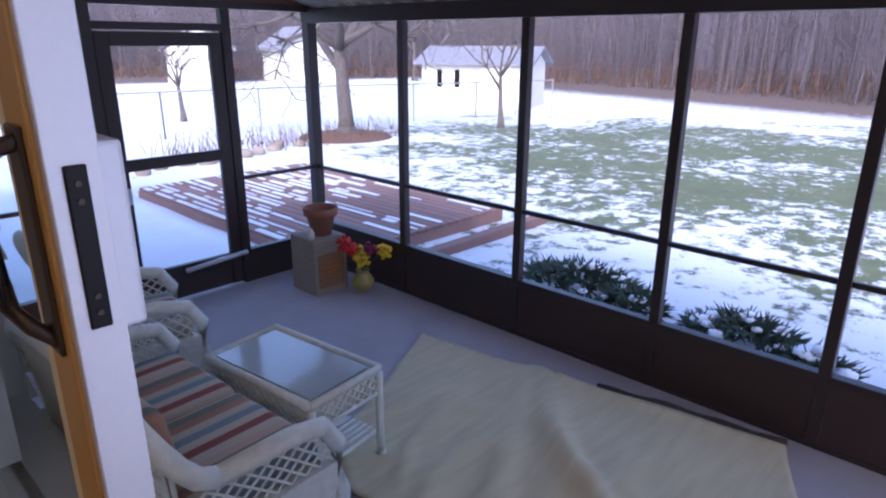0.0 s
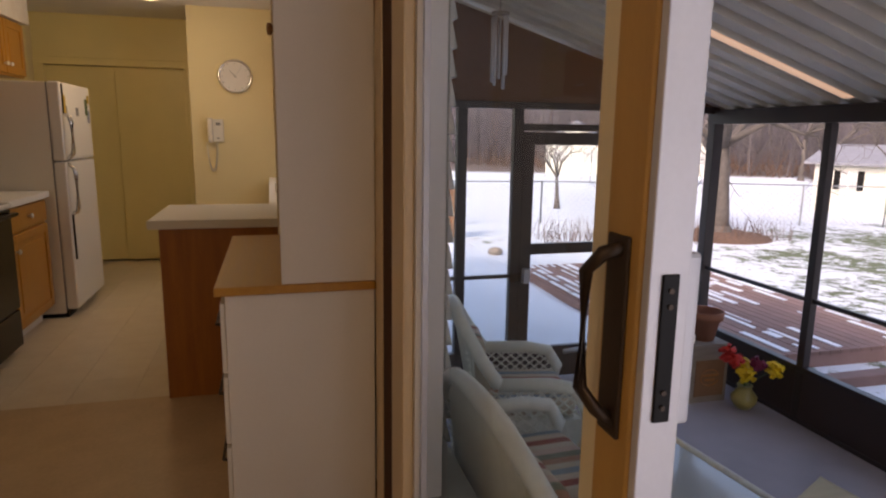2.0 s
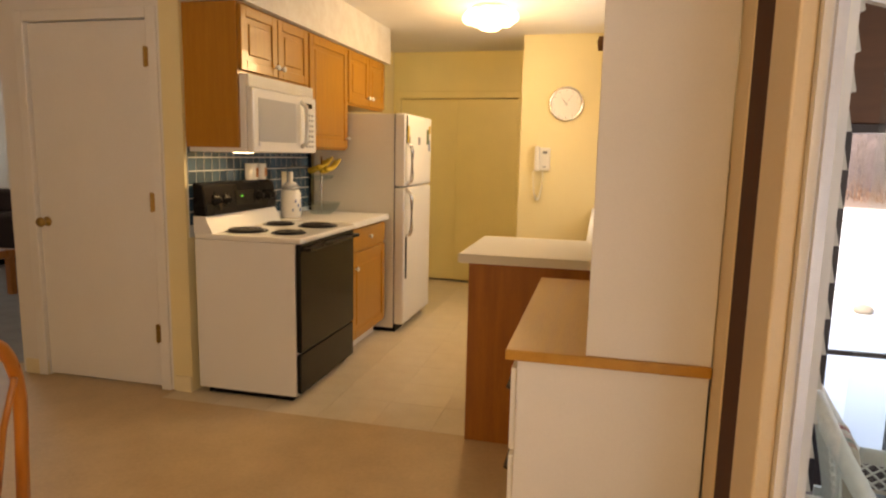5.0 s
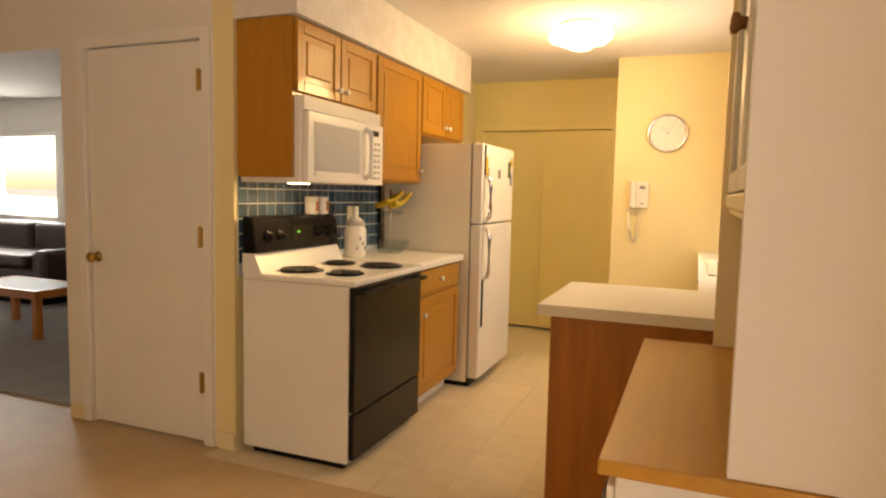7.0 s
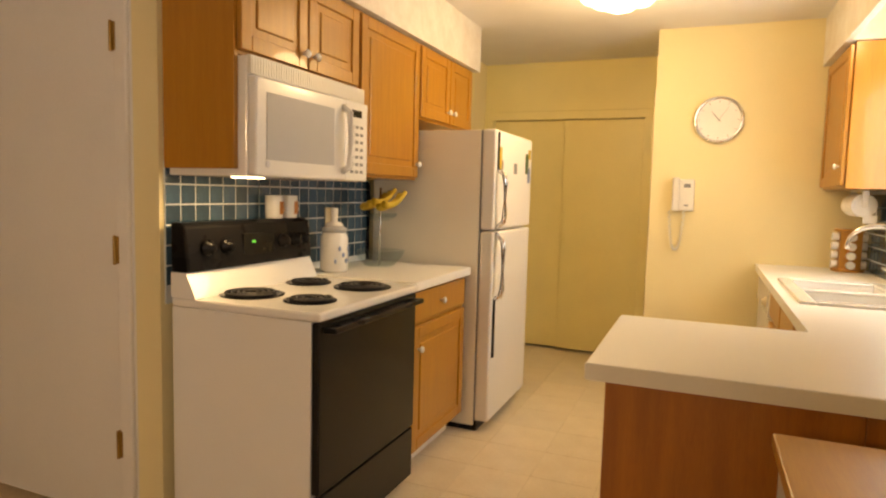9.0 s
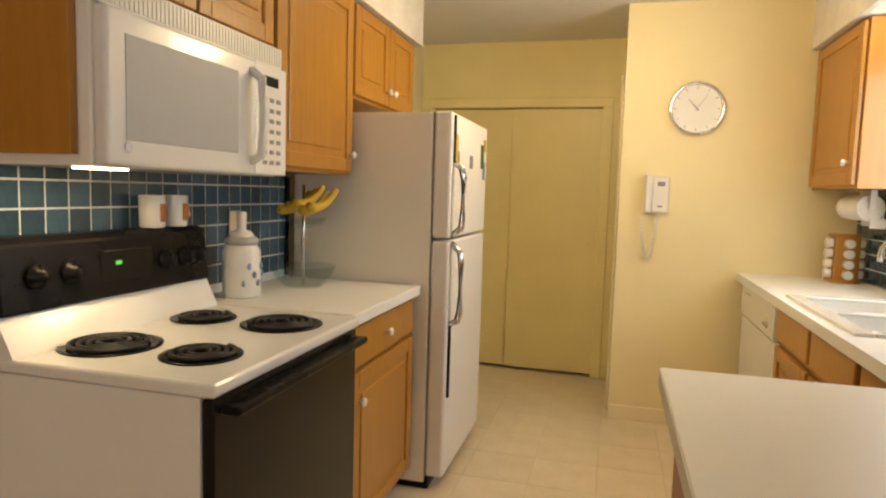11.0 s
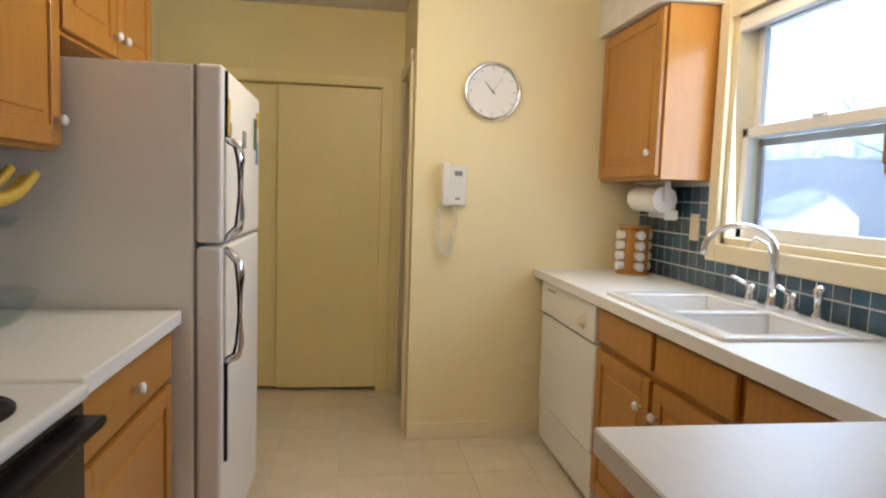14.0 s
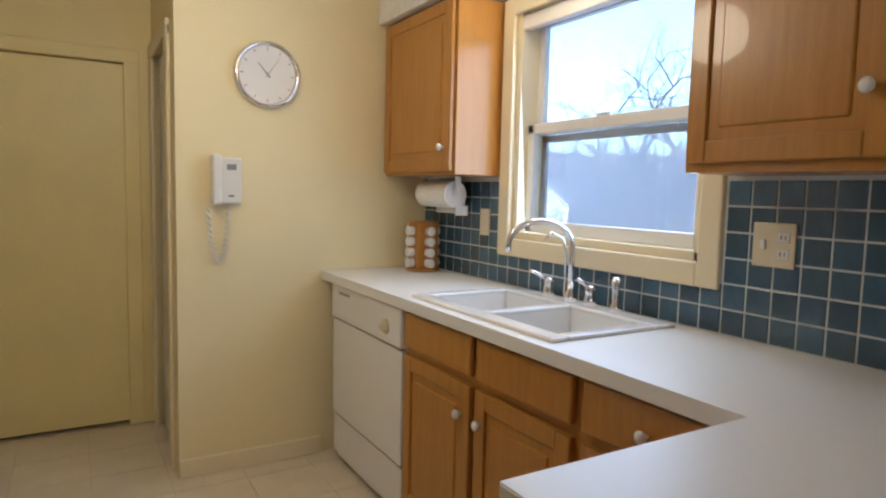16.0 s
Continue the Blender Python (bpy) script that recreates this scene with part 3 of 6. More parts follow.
for ya, yb in ((1.11, 1.44), (1.48, 1.82)):
    s = Geo()
    s.box(2.223, 2.572, ya - 0.002, yb + 0.002, 0.745, 0.750)
    s.box(2.219, 2.225, ya, yb, 0.75, 0.914).box(2.57, 2.576, ya, yb, 0.75, 0.914).box(2.225, 2.57, ya - 0.006, ya, 0.75, 0.914).box(2.225, 2.57, yb, yb + 0.006, 0.75, 0.914)
    s.make("bowl", CERAMIC, sk)
    Geo().lathe((2.40, (ya + yb) / 2, 0.7505), [(0.045, 0), (0.045, 0.003), (0.03, 0.004), (0.004, 0.002)], 20).make("drain", CHROME, sk, smooth=True)
fc = thing("faucet", (2.62, 1.5, 0.928), "chrome gooseneck faucet with two lever handles and sprayer", "faucet")
arc = [(2.62, 1.50, 0.93)] + [(2.62, 1.50, 1.08)] + [(2.515 + 0.105 * math.cos(a), 1.50 + 0.05 * (1 - math.cos(a)), 1.13 + 0.085 * math.sin(a)) for a in [math.pi * k / 10 for k in range(11)]] + [(2.408, 1.60, 1.105)]
Geo().tube(arc, 0.011, 12).lathe((2.62, 1.50, 0.928), [(0.026, 0), (0.024, 0.02), (0.014, 0.04), (0.012, 0.07)], 18).make("spout", CHROME, fc, smooth=True)
for y in (1.62, 1.40):
    Geo().lathe((2.62, y, 0.928), [(0.025, 0), (0.022, 0.02), (0.016, 0.045), (0.020, 0.06), (0.012, 0.072)], 18).rod((2.62, y, 0.99), (2.56, y + (0.04 if y > 1.5 else -0.0), 1.025), 0.009, 0.006).make("handle", CHROME, fc, smooth=True)
Geo().lathe((2.62, 1.28, 0.928), [(0.022, 0), (0.018, 0.02), (0.012, 0.03), (0.014, 0.07), (0.017, 0.10), (0.010, 0.115)], 18).make("sprayer", CHROME, fc, smooth=True)
fi = thing("water_filter_tap", (2.655, 1.56, 0.928), "thin chrome filtered-water tap behind the sink", "tap")
Geo().tube([(2.655, 1.57, 0.928), (2.655, 1.57, 1.10), (2.64, 1.575, 1.15), (2.60, 1.59, 1.17), (2.575, 1.60, 1.14)], 0.006, 8).make("spout", CHROME, fi, smooth=True)
# paper towel
pt = thing("paper_towel_roll", (2.60, 2.42, 1.30), "white paper towel roll on a holder under the cabinet", "paper towel")
Geo().rod((2.59, 2.26, 1.30), (2.59, 2.54, 1.30), 0.062, n=24).make("roll", PAPERTOWEL, pt, 0.004)
Geo().box(2.585, 2.65, 2.245, 2.25, 1.205, 1.25).box(2.645, 2.65, 2.27, 2.53, 1.21, 1.30).make("loose_sheet", PAPERTOWEL, pt)
Geo().box(2.575, 2.605, 2.238, 2.248, 1.29, 1.384).box(2.575, 2.605, 2.552, 2.562, 1.29, 1.384).box(2.575, 2.605, 2.238, 2.562, 1.376, 1.384).make("holder", PLASTIC, pt, 0.003)
# spice rack
sp = thing("spice_rack", (2.58, 2.56, 0.915), "brown wooden revolving spice rack with white-capped jars", "spice rack")
Geo().lathe((2.59, 2.56, 0.915), [(0.085, 0), (0.085, 0.014), (0.07, 0.016)], 24).box(2.535, 2.645, 2.505, 2.615, 0.929, 1.15).lathe((2.59, 2.56, 1.15), [(0.08, 0), (0.08, 0.012), (0.03, 0.014)], 24).make("frame", OAKSIDE, sp, 0.003)
for k in range(4):
    z = 0.957 + 0.053 * k
    for dx, dy in ((-1, 0), (1, 0), (0, -1), (0, 1)):
        a = Vector((2.59 + 0.055 * dx, 2.56 + 0.055 * dy, z))
        Geo().rod(a, a + Vector((0.034 * dx, 0.034 * dy, 0)), 0.023, n=14).make("jar", CERAMIC, sp, 0.003)
# outlets
for nm, yc, zc, w in (("outlet_plate", 0.787, 1.19, 0.12), ("switch_plate", 2.155, 1.18, 0.075)):
    o = thing(nm, (2.69, yc, zc), "almond plastic wall plate on the blue tiles", "wall plate")
    Geo().box(2.682, 2.690, yc - w / 2, yc + w / 2, zc - 0.06, zc + 0.06).make("plate", ALMOND, o, 0.003)
    if w > 0.1:
        for zz in (-0.022, 0.022):
            Geo().box(2.679, 2.683, yc - 0.045, yc - 0.012, zc + zz - 0.014, zc + zz + 0.014).make("socket", PLASTIC, o, 0.004)
            Geo().box(2.6780, 2.6795, yc - 0.036, yc - 0.033, zc + zz - 0.006, zc + zz + 0.006).box(2.6780, 2.6795, yc - 0.024, yc - 0.021, zc + zz - 0.006, zc + zz + 0.006).make("slot", GREYTXT, o)
        Geo().box(2.676, 2.683, yc + 0.02, yc + 0.036, zc - 0.014, zc + 0.014).make("switch", PLASTIC, o, 0.003)
o = thing("outlet_plate", (0.015, 1.06, 1.17), "almond plastic wall plate on the blue tiles", "wall plate")
Geo().box(0.011, 0.018, 1.03, 1.10, 1.10, 1.22).make("plate", ALMOND, o, 0.003)

# ---- range ----
rg = thing("electric_range", (0.34, 0.38, 0), "white electric coil range with black oven door", "range")
Geo().box(0.03, 0.63, 0.004, 0.764, 0.03, 0.875).make("body", APPL, rg, 0.003)
Geo().box(0.08, 0.60, 0.02, 0.75, 0.0, 0.03).make("base", BLACKPL, rg)
Geo().box(0.03, 0.668, 0.0, 0.768, 0.876, 0.908).make("cooktop", APPL, rg, 0.010, seg=3)
Geo().box(0.03, 0.10, 0.0, 0.768, 0.908, 1.00).prism([(0.10, 0.0, 0.908), (0.145, 0.0, 0.908), (0.10, 0.0, 1.0)], (0, 0.768, 0)).make("splash", APPL, rg)
Geo().prism([(0.03, 0, 1.0), (0.115, 0, 1.0), (0.095, 0, 1.165), (0.07, 0, 1.18), (0.03, 0, 1.18)], (0, 0.768, 0)).make("backguard", BLACKPL, rg, 0.008)
for y in (0.10, 0.20, 0.555, 0.645, 0.70):
    Geo().lathe((0.105, y, 1.085), [(0.032, 0), (0.030, 0.012), (0.020, 0.016), (0.018, 0.034), (0.002, 0.036)], 18, "x").make("knob", BLACKPL, rg, smooth=True)
Geo().box(0.098, 0.110, 0.30, 0.50, 1.04, 1.13).make("clock_panel", BLACK, rg, 0.003)
Geo().box(0.110, 0.1112, 0.35, 0.372, 1.088, 1.099).make("clock_digits", LEDGREEN, rg)
Geo().box(0.631, 0.660, 0.008, 0.760, 0.28, 0.872).make("oven_door", BLACK, rg, 0.005)
Geo().box(0.631, 0.656, 0.008, 0.760, 0.05, 0.268).make("drawer", BLACK, rg, 0.005)
Geo().box(0.66, 0.71, 0.03, 0.74, 0.835, 0.855).make("door_handle", BLACKPL, rg, 0.006)
for x, y, r in ((0.50, 0.19, 0.085), (0.24, 0.19, 0.108), (0.24, 0.56, 0.085), (0.50, 0.57, 0.108)):
    Geo().lathe((x, y, 0.9085), [(r + 0.012, 0.0), (r + 0.012, 0.004), (r, 0.003), (r * 0.3, -0.0), (0.004, 0.0)], 32).make("drip_pan", BLACK, rg, smooth=True)
    turns = 4.0 if r > 0.1 else 3.2
    pts = [(x + (0.018 + (r - 0.022) * k / 70) * math.cos(2 * math.pi * turns * k / 70), y + (0.018 + (r - 0.022) * k / 70) * math.sin(2 * math.pi * turns * k / 70), 0.918) for k in range(71)]
    Geo().tube(pts, 0.0058, 6).make("coil", COIL, rg, smooth=True)
# microwave
mw = thing("microwave", (0.2, 0.39, 1.345), "white over-the-range microwave with grey window and keypad", "microwave")
Geo().box(0.003, 0.355, 0.022, 0.785, 1.35, 1.757).make("body", APPL, mw, 0.006)
Geo().box(0.356, 0.395, 0.022, 0.60, 1.352, 1.69).make("door", APPL, mw, 0.010, seg=3)
Geo().box(0.3945, 0.397, 0.075, 0.505, 1.41, 1.64).make("window", GREYGLASS, mw, 0.002)
Geo().box(0.356, 0.392, 0.602, 0.785, 1.352, 1.69).make("keypad_panel", APPL, mw, 0.006)
Geo().tube([(0.392, 0.575, 1.39), (0.428, 0.575, 1.41), (0.436, 0.575, 1.52), (0.428, 0.575, 1.63), (0.392, 0.575, 1.655)], 0.014, 10).make("handle", APPL, mw, smooth=True)
Geo().box(0.3915, 0.3935, 0.65, 0.73, 1.625, 1.655).make("display", BLACKPL, mw)
kp = Geo()
for r in range(7):
    for k in range(3):
        kp.box(0.3915, 0.393, 0.64 + 0.040 * k, 0.665 + 0.040 * k, 1.385 + 0.032 * r, 1.398 + 0.032 * r)
kp.make("key_marks", GREYTXT, mw)
gr = Geo().box(0.356, 0.372, 0.022, 0.785, 1.695, 1.757)
for k in range(52):
    gr.box(0.372, 0.3745, 0.028 + 0.0145 * k, 0.038 + 0.0145 * k, 1.70, 1.752)
gr.make("vent_grille", PLASTIC, mw)
Geo().box(0.23, 0.29, 0.09, 0.20, 1.345, 1.351).make("lamp_lens", TUBE, mw)
Geo().lathe((0.397, 0.08, 1.395), [(0.012, 0), (0.011, 0.002), (0.001, 0.002)], 14, "x").make("badge", DOORALU, mw)
# refrigerator
fr = thing("refrigerator", (0.4, 1.86, 0), "white top-freezer refrigerator with dark trimmed handles", "refrigerator")
Geo().box(0.04, 0.685, 1.49, 2.235, 0.03, 1.65).make("body", FRIDGESIDE, fr, 0.006)
Geo().box(0.08, 0.70, 1.50, 2.225, 0.0, 0.055).make("base_grille", BLACKPL, fr)
Geo().box(0.692, 0.770, 1.49, 2.235, 1.118, 1.655).make("freezer_door", FRIDGE, fr, 0.014, seg=3)
Geo().box(0.692, 0.770, 1.49, 2.235, 0.06, 1.108).make("fridge_door", FRIDGE, fr, 0.014, seg=3)
Geo().box(0.685, 0.692, 1.495, 2.23, 0.06, 1.65).make("gasket", GREYTXT, fr)
HY = 1.525
Geo().tube([(0.772, HY, 1.125), (0.815, HY, 1.165), (0.82, HY, 1.20), (0.82, HY, 1.38), (0.81, HY, 1.42), (0.774, HY, 1.44)], 0.011, 8).make("freezer_handle", CHROME, fr, smooth=True)
for zs in ((1.125, 1.165, 1.20, 1.38, 1.42, 1.44), (1.10, 1.06, 1.02, 0.80, 0.76, 0.74)):
    Geo().tube([(xx, HY + 0.010, zz) for xx, zz in zip((0.768, 0.806, 0.811, 0.811, 0.801, 0.77), zs)], 0.011, 8).make("handle_backing", BLACKPL, fr, smooth=True)
Geo().box(0.771, 0.778, HY - 0.008, HY + 0.008, 1.44, 1.64).make("handle_trim", BLACKPL, fr)
Geo().tube([(0.772, HY, 1.10), (0.815, HY, 1.06), (0.82, HY, 1.02), (0.82, HY, 0.80), (0.81, HY, 0.76), (0.774, HY, 0.74)], 0.011, 8).make("fridge_handle", CHROME, fr, smooth=True)
Geo().box(0.771, 0.780, HY - 0.009, HY + 0.009, 0.42, 0.74).make("handle_trim", BLACKPL, fr)
for i, (y, z, w, h, m) in enumerate(((1.565, 1.50, 0.05, 0.13, BANANA), (1.60, 1.46, 0.035, 0.07, GREYTXT), (1.86, 1.46, 0.06, 0.06, GREYTXT), (2.11, 1.50, 0.06, 0.12, LEAF), (2.16, 1.43, 0.05, 0.09, BLUEPRINT), (2.17, 1.56, 0.05, 0.06, BANANA))):
    mg = thing("fridge_magnet", (0.772, y, z), "small flat paper and magnet on the freezer door", "magnet", "magnets on the refrigerator")
    Geo().box(0.7705, 0.774, y - w / 2, y + w / 2, z - h / 2, z + h / 2).make("card", m, mg, 0.001)
# counter things
cn = thing("canister", (0.13, 0.92, 0.915), "white ceramic cookie canister with lid and blue print", "canister")
Geo().lathe((0.14, 0.92, 0.9152), [(0.060, 0), (0.068, 0.006), (0.068, 0.165), (0.058, 0.185), (0.054, 0.19)], 28).make("jar", CERAMIC, cn, smooth=True)
Geo().lathe((0.14, 0.92, 1.1055), [(0.058, 0), (0.060, 0.018), (0.052, 0.026)], 28).make("band", GREYGLASS, cn, smooth=True)
Geo().lathe((0.14, 0.92, 1.132), [(0.048, 0), (0.036, 0.02), (0.016, 0.028), (0.018, 0.085), (0.015, 0.092), (0.001, 0.093)], 24).make("lid", CERAMIC, cn, smooth=True)
for k in range(7):
    a = -0.9 + 0.3 * k
    Geo().ball((0.14 + 0.0685 * math.cos(a), 0.92 + 0.0685 * math.sin(a), 1.0 + 0.03 * ((k * 5) % 3 - 1)), 0.013, 0.3, 1, 1).make("print", BLUEPRINT, cn, smooth=True)
for i, y in enumerate((0.55, 0.655)):
    mgx = thing("mug", (0.07, y, 1.18), "white printed mug on top of the range back", "mug", "mugs on the range")
    Geo().lathe((0.065, y, 1.1805), [(0.034, 0), (0.038, 0.004), (0.040, 0.10), (0.037, 0.10), (0.034, 0.012), (0.002, 0.010)], 20).make("cup", CERAMIC, mgx, smooth=True)
    Geo().tube([(0.065, y + 0.038, 1.255), (0.065, y + 0.068, 1.25), (0.065, y + 0.07, 1.215), (0.065, y + 0.038, 1.20)], 0.006, 8).make("handle", CERAMIC, mgx, smooth=True)
    Geo().box(0.1042, 0.107, y - 0.012, y + 0.012, 1.20, 1.255).make("print", DARKOAK, mgx)
fs = thing("fruit_stand", (0.22, 1.24, 0.915), "clear glass tiered fruit stand on the counter", "fruit stand")
Geo().lathe((0.22, 1.24, 0.9152), [(0.075, 0), (0.115, 0.04), (0.135, 0.085), (0.132, 0.085), (0.11, 0.045), (0.07, 0.006)], 20).make("lower_bowl", CLEAR, fs, smooth=True)
Geo().rod((0.22, 1.24, 0.92), (0.22, 1.24, 1.33), 0.006).make("stem", CHROME, fs, smooth=True)
Geo().lathe((0.22, 1.24, 1.155), [(0.03, 0), (0.075, 0.015), (0.095, 0.04), (0.092, 0.04), (0.07, 0.018)], 20).make("upper_dish", CLEAR, fs, smooth=True)
bn = thing("banana_bunch", (0.22, 1.22, 1.18), "ripe yellow bananas in the upper dish", "banana")
for k in range(5):
    pts = [(0.195 + 0.030 * k + 0.02 * s, 1.10 + 0.20 * s, 1.212 + 0.085 * s * s + 0.012 * (k % 3) + 0.02 * (1 - s) ** 2) for s in [j / 7 for j in range(8)]]
    Geo().tube(pts, 0.020, 8, 0.012).make("banana", BANANA, bn, smooth=True)
cr = thing("cord", (0.012, 1.45, 1.1), "black cord hanging beside the refrigerator", "cord")
Geo().tube([(0.016, 1.47, 1.36), (0.018, 1.475, 1.2), (0.016, 1.47, 1.0), (0.018, 1.47, 0.92)], 0.012, 6).make("cord_run", BLACKPL, cr, smooth=True)

# ---- clock wall ----
ck = thing("wall_clock", (1.86, 2.73, 1.83), "round white wall clock in a chrome rim", "clock")
CC = (1.853, 2.729, 1.819)
Geo().lathe(CC, [(0.148, 0), (0.150, 0.02), (0.145, 0.036), (0.132, 0.036), (0.128, 0.018), (0.126, 0.016)], 40, "y").make("rim", CHROME, ck, smooth=True)
Geo().lathe((CC[0], CC[1] - 0.017, CC[2]), [(0.129, 0), (0.129, 0.003), (0.001, 0.003)], 40, "y").make("dial", CERAMIC, ck)
tk = Geo()
for k in range(12):
    a = math.pi * k / 6
    p = Vector((CC[0] + 0.108 * math.sin(a), 2.7085, CC[2] + 0.108 * math.cos(a)))
    tk.rod(p, p + Vector((0.013 * math.sin(a), 0, 0.013 * math.cos(a))), 0.0022, n=5)
tagged(tk.make("hour_marks", GREYTXT, ck), kind="stuff")
for nm, a, ln, r in (("hour_hand", -0.72, 0.066, 0.0042), ("minute_hand", 0.62, 0.095, 0.003)):
    Geo().rod((CC[0] - 0.015 * math.sin(a), 2.706, CC[2] - 0.015 * math.cos(a)), (CC[0] + ln * math.sin(a), 2.706, CC[2] + ln * math.cos(a)), r, r * 0.4, n=6).make(nm, GREYTXT if nm == "hour_hand" else GREYGLASS, ck)
ph = thing("wall_telephone", (1.66, 2.72, 1.22), "white wall telephone with a hanging coiled cord", "telephone")
Geo().box(1.615, 1.735, 2.695, 2.729, 1.235, 1.44).make("base_plate", PLASTIC, ph, 0.010, seg=3)
Geo().box(1.60, 1.645, 2.655, 2.70, 1.23, 1.45).make("handset", PLASTIC, ph, 0.014, seg=3)
Geo().box(1.67, 1.71, 2.692, 2.697, 1.385, 1.41).make("speaker_slot", GREYTXT, ph)
Geo().box(1.675, 1.70, 2.692, 2.697, 1.265, 1.275).make("cradle_tab", GREYTXT, ph)
cpts = []
for k in range(160):
    s = k / 159
    a = math.pi * s
    cx, cz = 1.618 + 0.030 * (1 - math.cos(a)) - 0.03 * (1 - s), 1.235 - 0.26 * math.sin(a)
    cpts.append((cx + 0.008 * math.cos(2 * math.pi * 26 * s), 2.70 + 0.008 * math.sin(2 * math.pi * 26 * s), cz))
Geo().tube(cpts, 0.0038, 5).make("cord", PLASTIC, ph, smooth=True)
# ceiling lamp
cl = thing("ceiling_lamp", (1.35, 1.64, H), "scalloped glass flush ceiling lamp, lit", "ceiling lamp")
Geo().lathe((1.35, 1.64, H - 0.03), [(0.13, 0.0), (0.13, 0.028)], 28).make("base", WHITETRIM, cl, smooth=True)
sh = Geo()
for k in range(8):
    a = math.pi * k / 4
    sh.ball((1.35 + 0.135 * math.cos(a), 1.64 + 0.135 * math.sin(a), H - 0.075), 0.072, 1, 1, 0.75)
sh.ball((1.35, 1.64, H - 0.085), 0.12, 1, 1, 0.75)
ob = sh.make("shade", SHADE, cl, smooth=True)
ob.visible_shadow = False
ul = thing("sink_lamp", (2.57, 1.5, 2.34), "lit round lamp above the kitchen window", "lamp")
ob = Geo().lathe((2.57, 1.5, 2.30), [(0.03, -0.06), (0.09, -0.04), (0.11, 0.0), (0.10, 0.04), (0.06, 0.10)], 24).make("shade", SHADE, ul, smooth=True)
ob.visible_shadow = False

# ---- desk and hutch ----
dk = thing("desk_cabinet", (2.2, -0.9, 0), "white built-in desk cabinet with an oak top", "cabinet")
Geo().box(1.985, 2.466, -1.385, -0.352, 0.0, 0.825).make("body", WHITETRIM, dk, 0.002)
Geo().box(1.955, 2.468, -1.405, -0.350, 0.826, 0.855).make("top", BUTCHER, dk, 0.004)
for k in range(3):
    z = 0.06 + 0.25 * k
    Geo().box(1.968, 1.984, -1.37, -0.88, z, z + 0.235).make("drawer_front", WHITETRIM, dk, 0.004)
    Geo().tube([(1.968, -1.25, z + 0.13), (1.945, -1.24, z + 0.13), (1.945, -1.01, z + 0.13), (1.968, -1.0, z + 0.13)], 0.006, 6).make("handle", BRONZE, dk, smooth=True)
    Geo().box(1.968, 1.984, -0.87, -0.37, z, z + 0.235).make("drawer_front", WHITETRIM, dk, 0.004)
hu = thing("hutch", (2.3, -0.9, 0.856), "white hutch with glazed doors standing on the desk", "hutch")
Geo().box(2.163, 2.466, -1.398, -1.37, 0.856, 2.405).make("end_panel", WHITEWALL, hu, 0.002)
Geo().box(2.163, 2.497, -0.375, -0.352, 0.856, 2.405).make("far_panel", CREAMTRIM, hu, 0.002)
Geo().box(2.485, 2.497, -1.37, -0.375, 0.856, 2.405).make("back", CREAMTRIM, hu)
Geo().box(2.20, 2.485, -1.37, -0.375, 1.33, 1.35).box(2.20, 2.485, -1.37, -0.375, 1.80, 1.815).box(2.16, 2.485, -1.37, -0.375, 2.36, 2.40).make("shelves", CREAMTRIM, hu, 0.002)
Geo().box(2.175, 2.215, -1.37, -0.375, 1.29, 1.33).box(2.185, 2.215, -1.37, -0.375, 1.27, 1.29).make("moulding", CREAMTRIM, hu, 0.008, seg=3)
for y0, y1, ky in ((-1.368, -0.875, -0.90), (-0.87, -0.377, -0.845)):
    w = 0.055
    Geo().box(2.178, 2.199, y0, y0 + w, 1.335, 2.355).box(2.178, 2.199, y1 - w, y1, 1.335, 2.355).box(2.178, 2.199, y0 + w, y1 - w, 1.335, 1.335 + w).box(2.178, 2.199, y0 + w, y1 - w, 2.30, 2.355).make("glazed_door", WHITETRIM, hu, 0.004)
    Geo().box(2.187, 2.190, y0 + w, y1 - w, 1.335 + w, 2.30).make("pane", PANE, hu)
    Geo().lathe((2.178, ky, 1.72), [(0.008, 0), (0.008, -0.012), (0.018, -0.02), (0.018, -0.032), (0.002, -0.036)], 16, "x").make("knob", CRATEB, hu, smooth=True)
for z in (1.50, 2.10):
    Geo().box(2.170, 2.180, -1.392, -1.360, z, z + 0.06).make("hinge", BRONZE, hu, 0.003)
jr = thing("canister", (2.30, -0.72, 0.856), "white crock with a blue leaf print on the desk", "canister")
Geo().lathe((2.33, -0.72, 0.8562), [(0.092, 0), (0.098, 0.01), (0.085, 0.05), (0.082, 0.15), (0.088, 0.165), (0.088, 0.185), (0.06, 0.20)], 28).make("jar", CERAMIC, jr, smooth=True)
Geo().lathe((2.33, -0.72, 1.012), [(0.0895, 0), (0.0895, 0.02)], 28).make("band", GREYGLASS, jr, smooth=True)
for k in range(9):
    a = 2.3 + 0.38 * (k % 5)
    Geo().ball((2.33 + 0.084 * math.cos(a), -0.72 + 0.084 * math.sin(a), 0.91 + 0.026 * (k % 4)), 0.017, 0.5, 0.5, 1.0).make("print", BLUEPRINT, jr, smooth=True)

# ---- sliding door ----
sd = struct(new("door_1"), "sliding glass patio door pushed half open")
sd.location = (2.6, -2.5, 0)
Geo().box(2.469, 2.4995, -1.52, -1.39, 0.0, 2.10).box(2.469, 2.4995, -4.3, -1.39, 2.10, 2.17).make("inner_casing", CASING, sd, 0.005)
Geo().box(2.469, 2.4995, -1.85, -1.685, 0.0, 2.098).make("inner_jamb", CASING, sd, 0.005)
Geo().box(2.473, 2.4995, -1.685, -1.52, 0.0, 2.098).make("dark_strip", DARKSTRIP, sd)
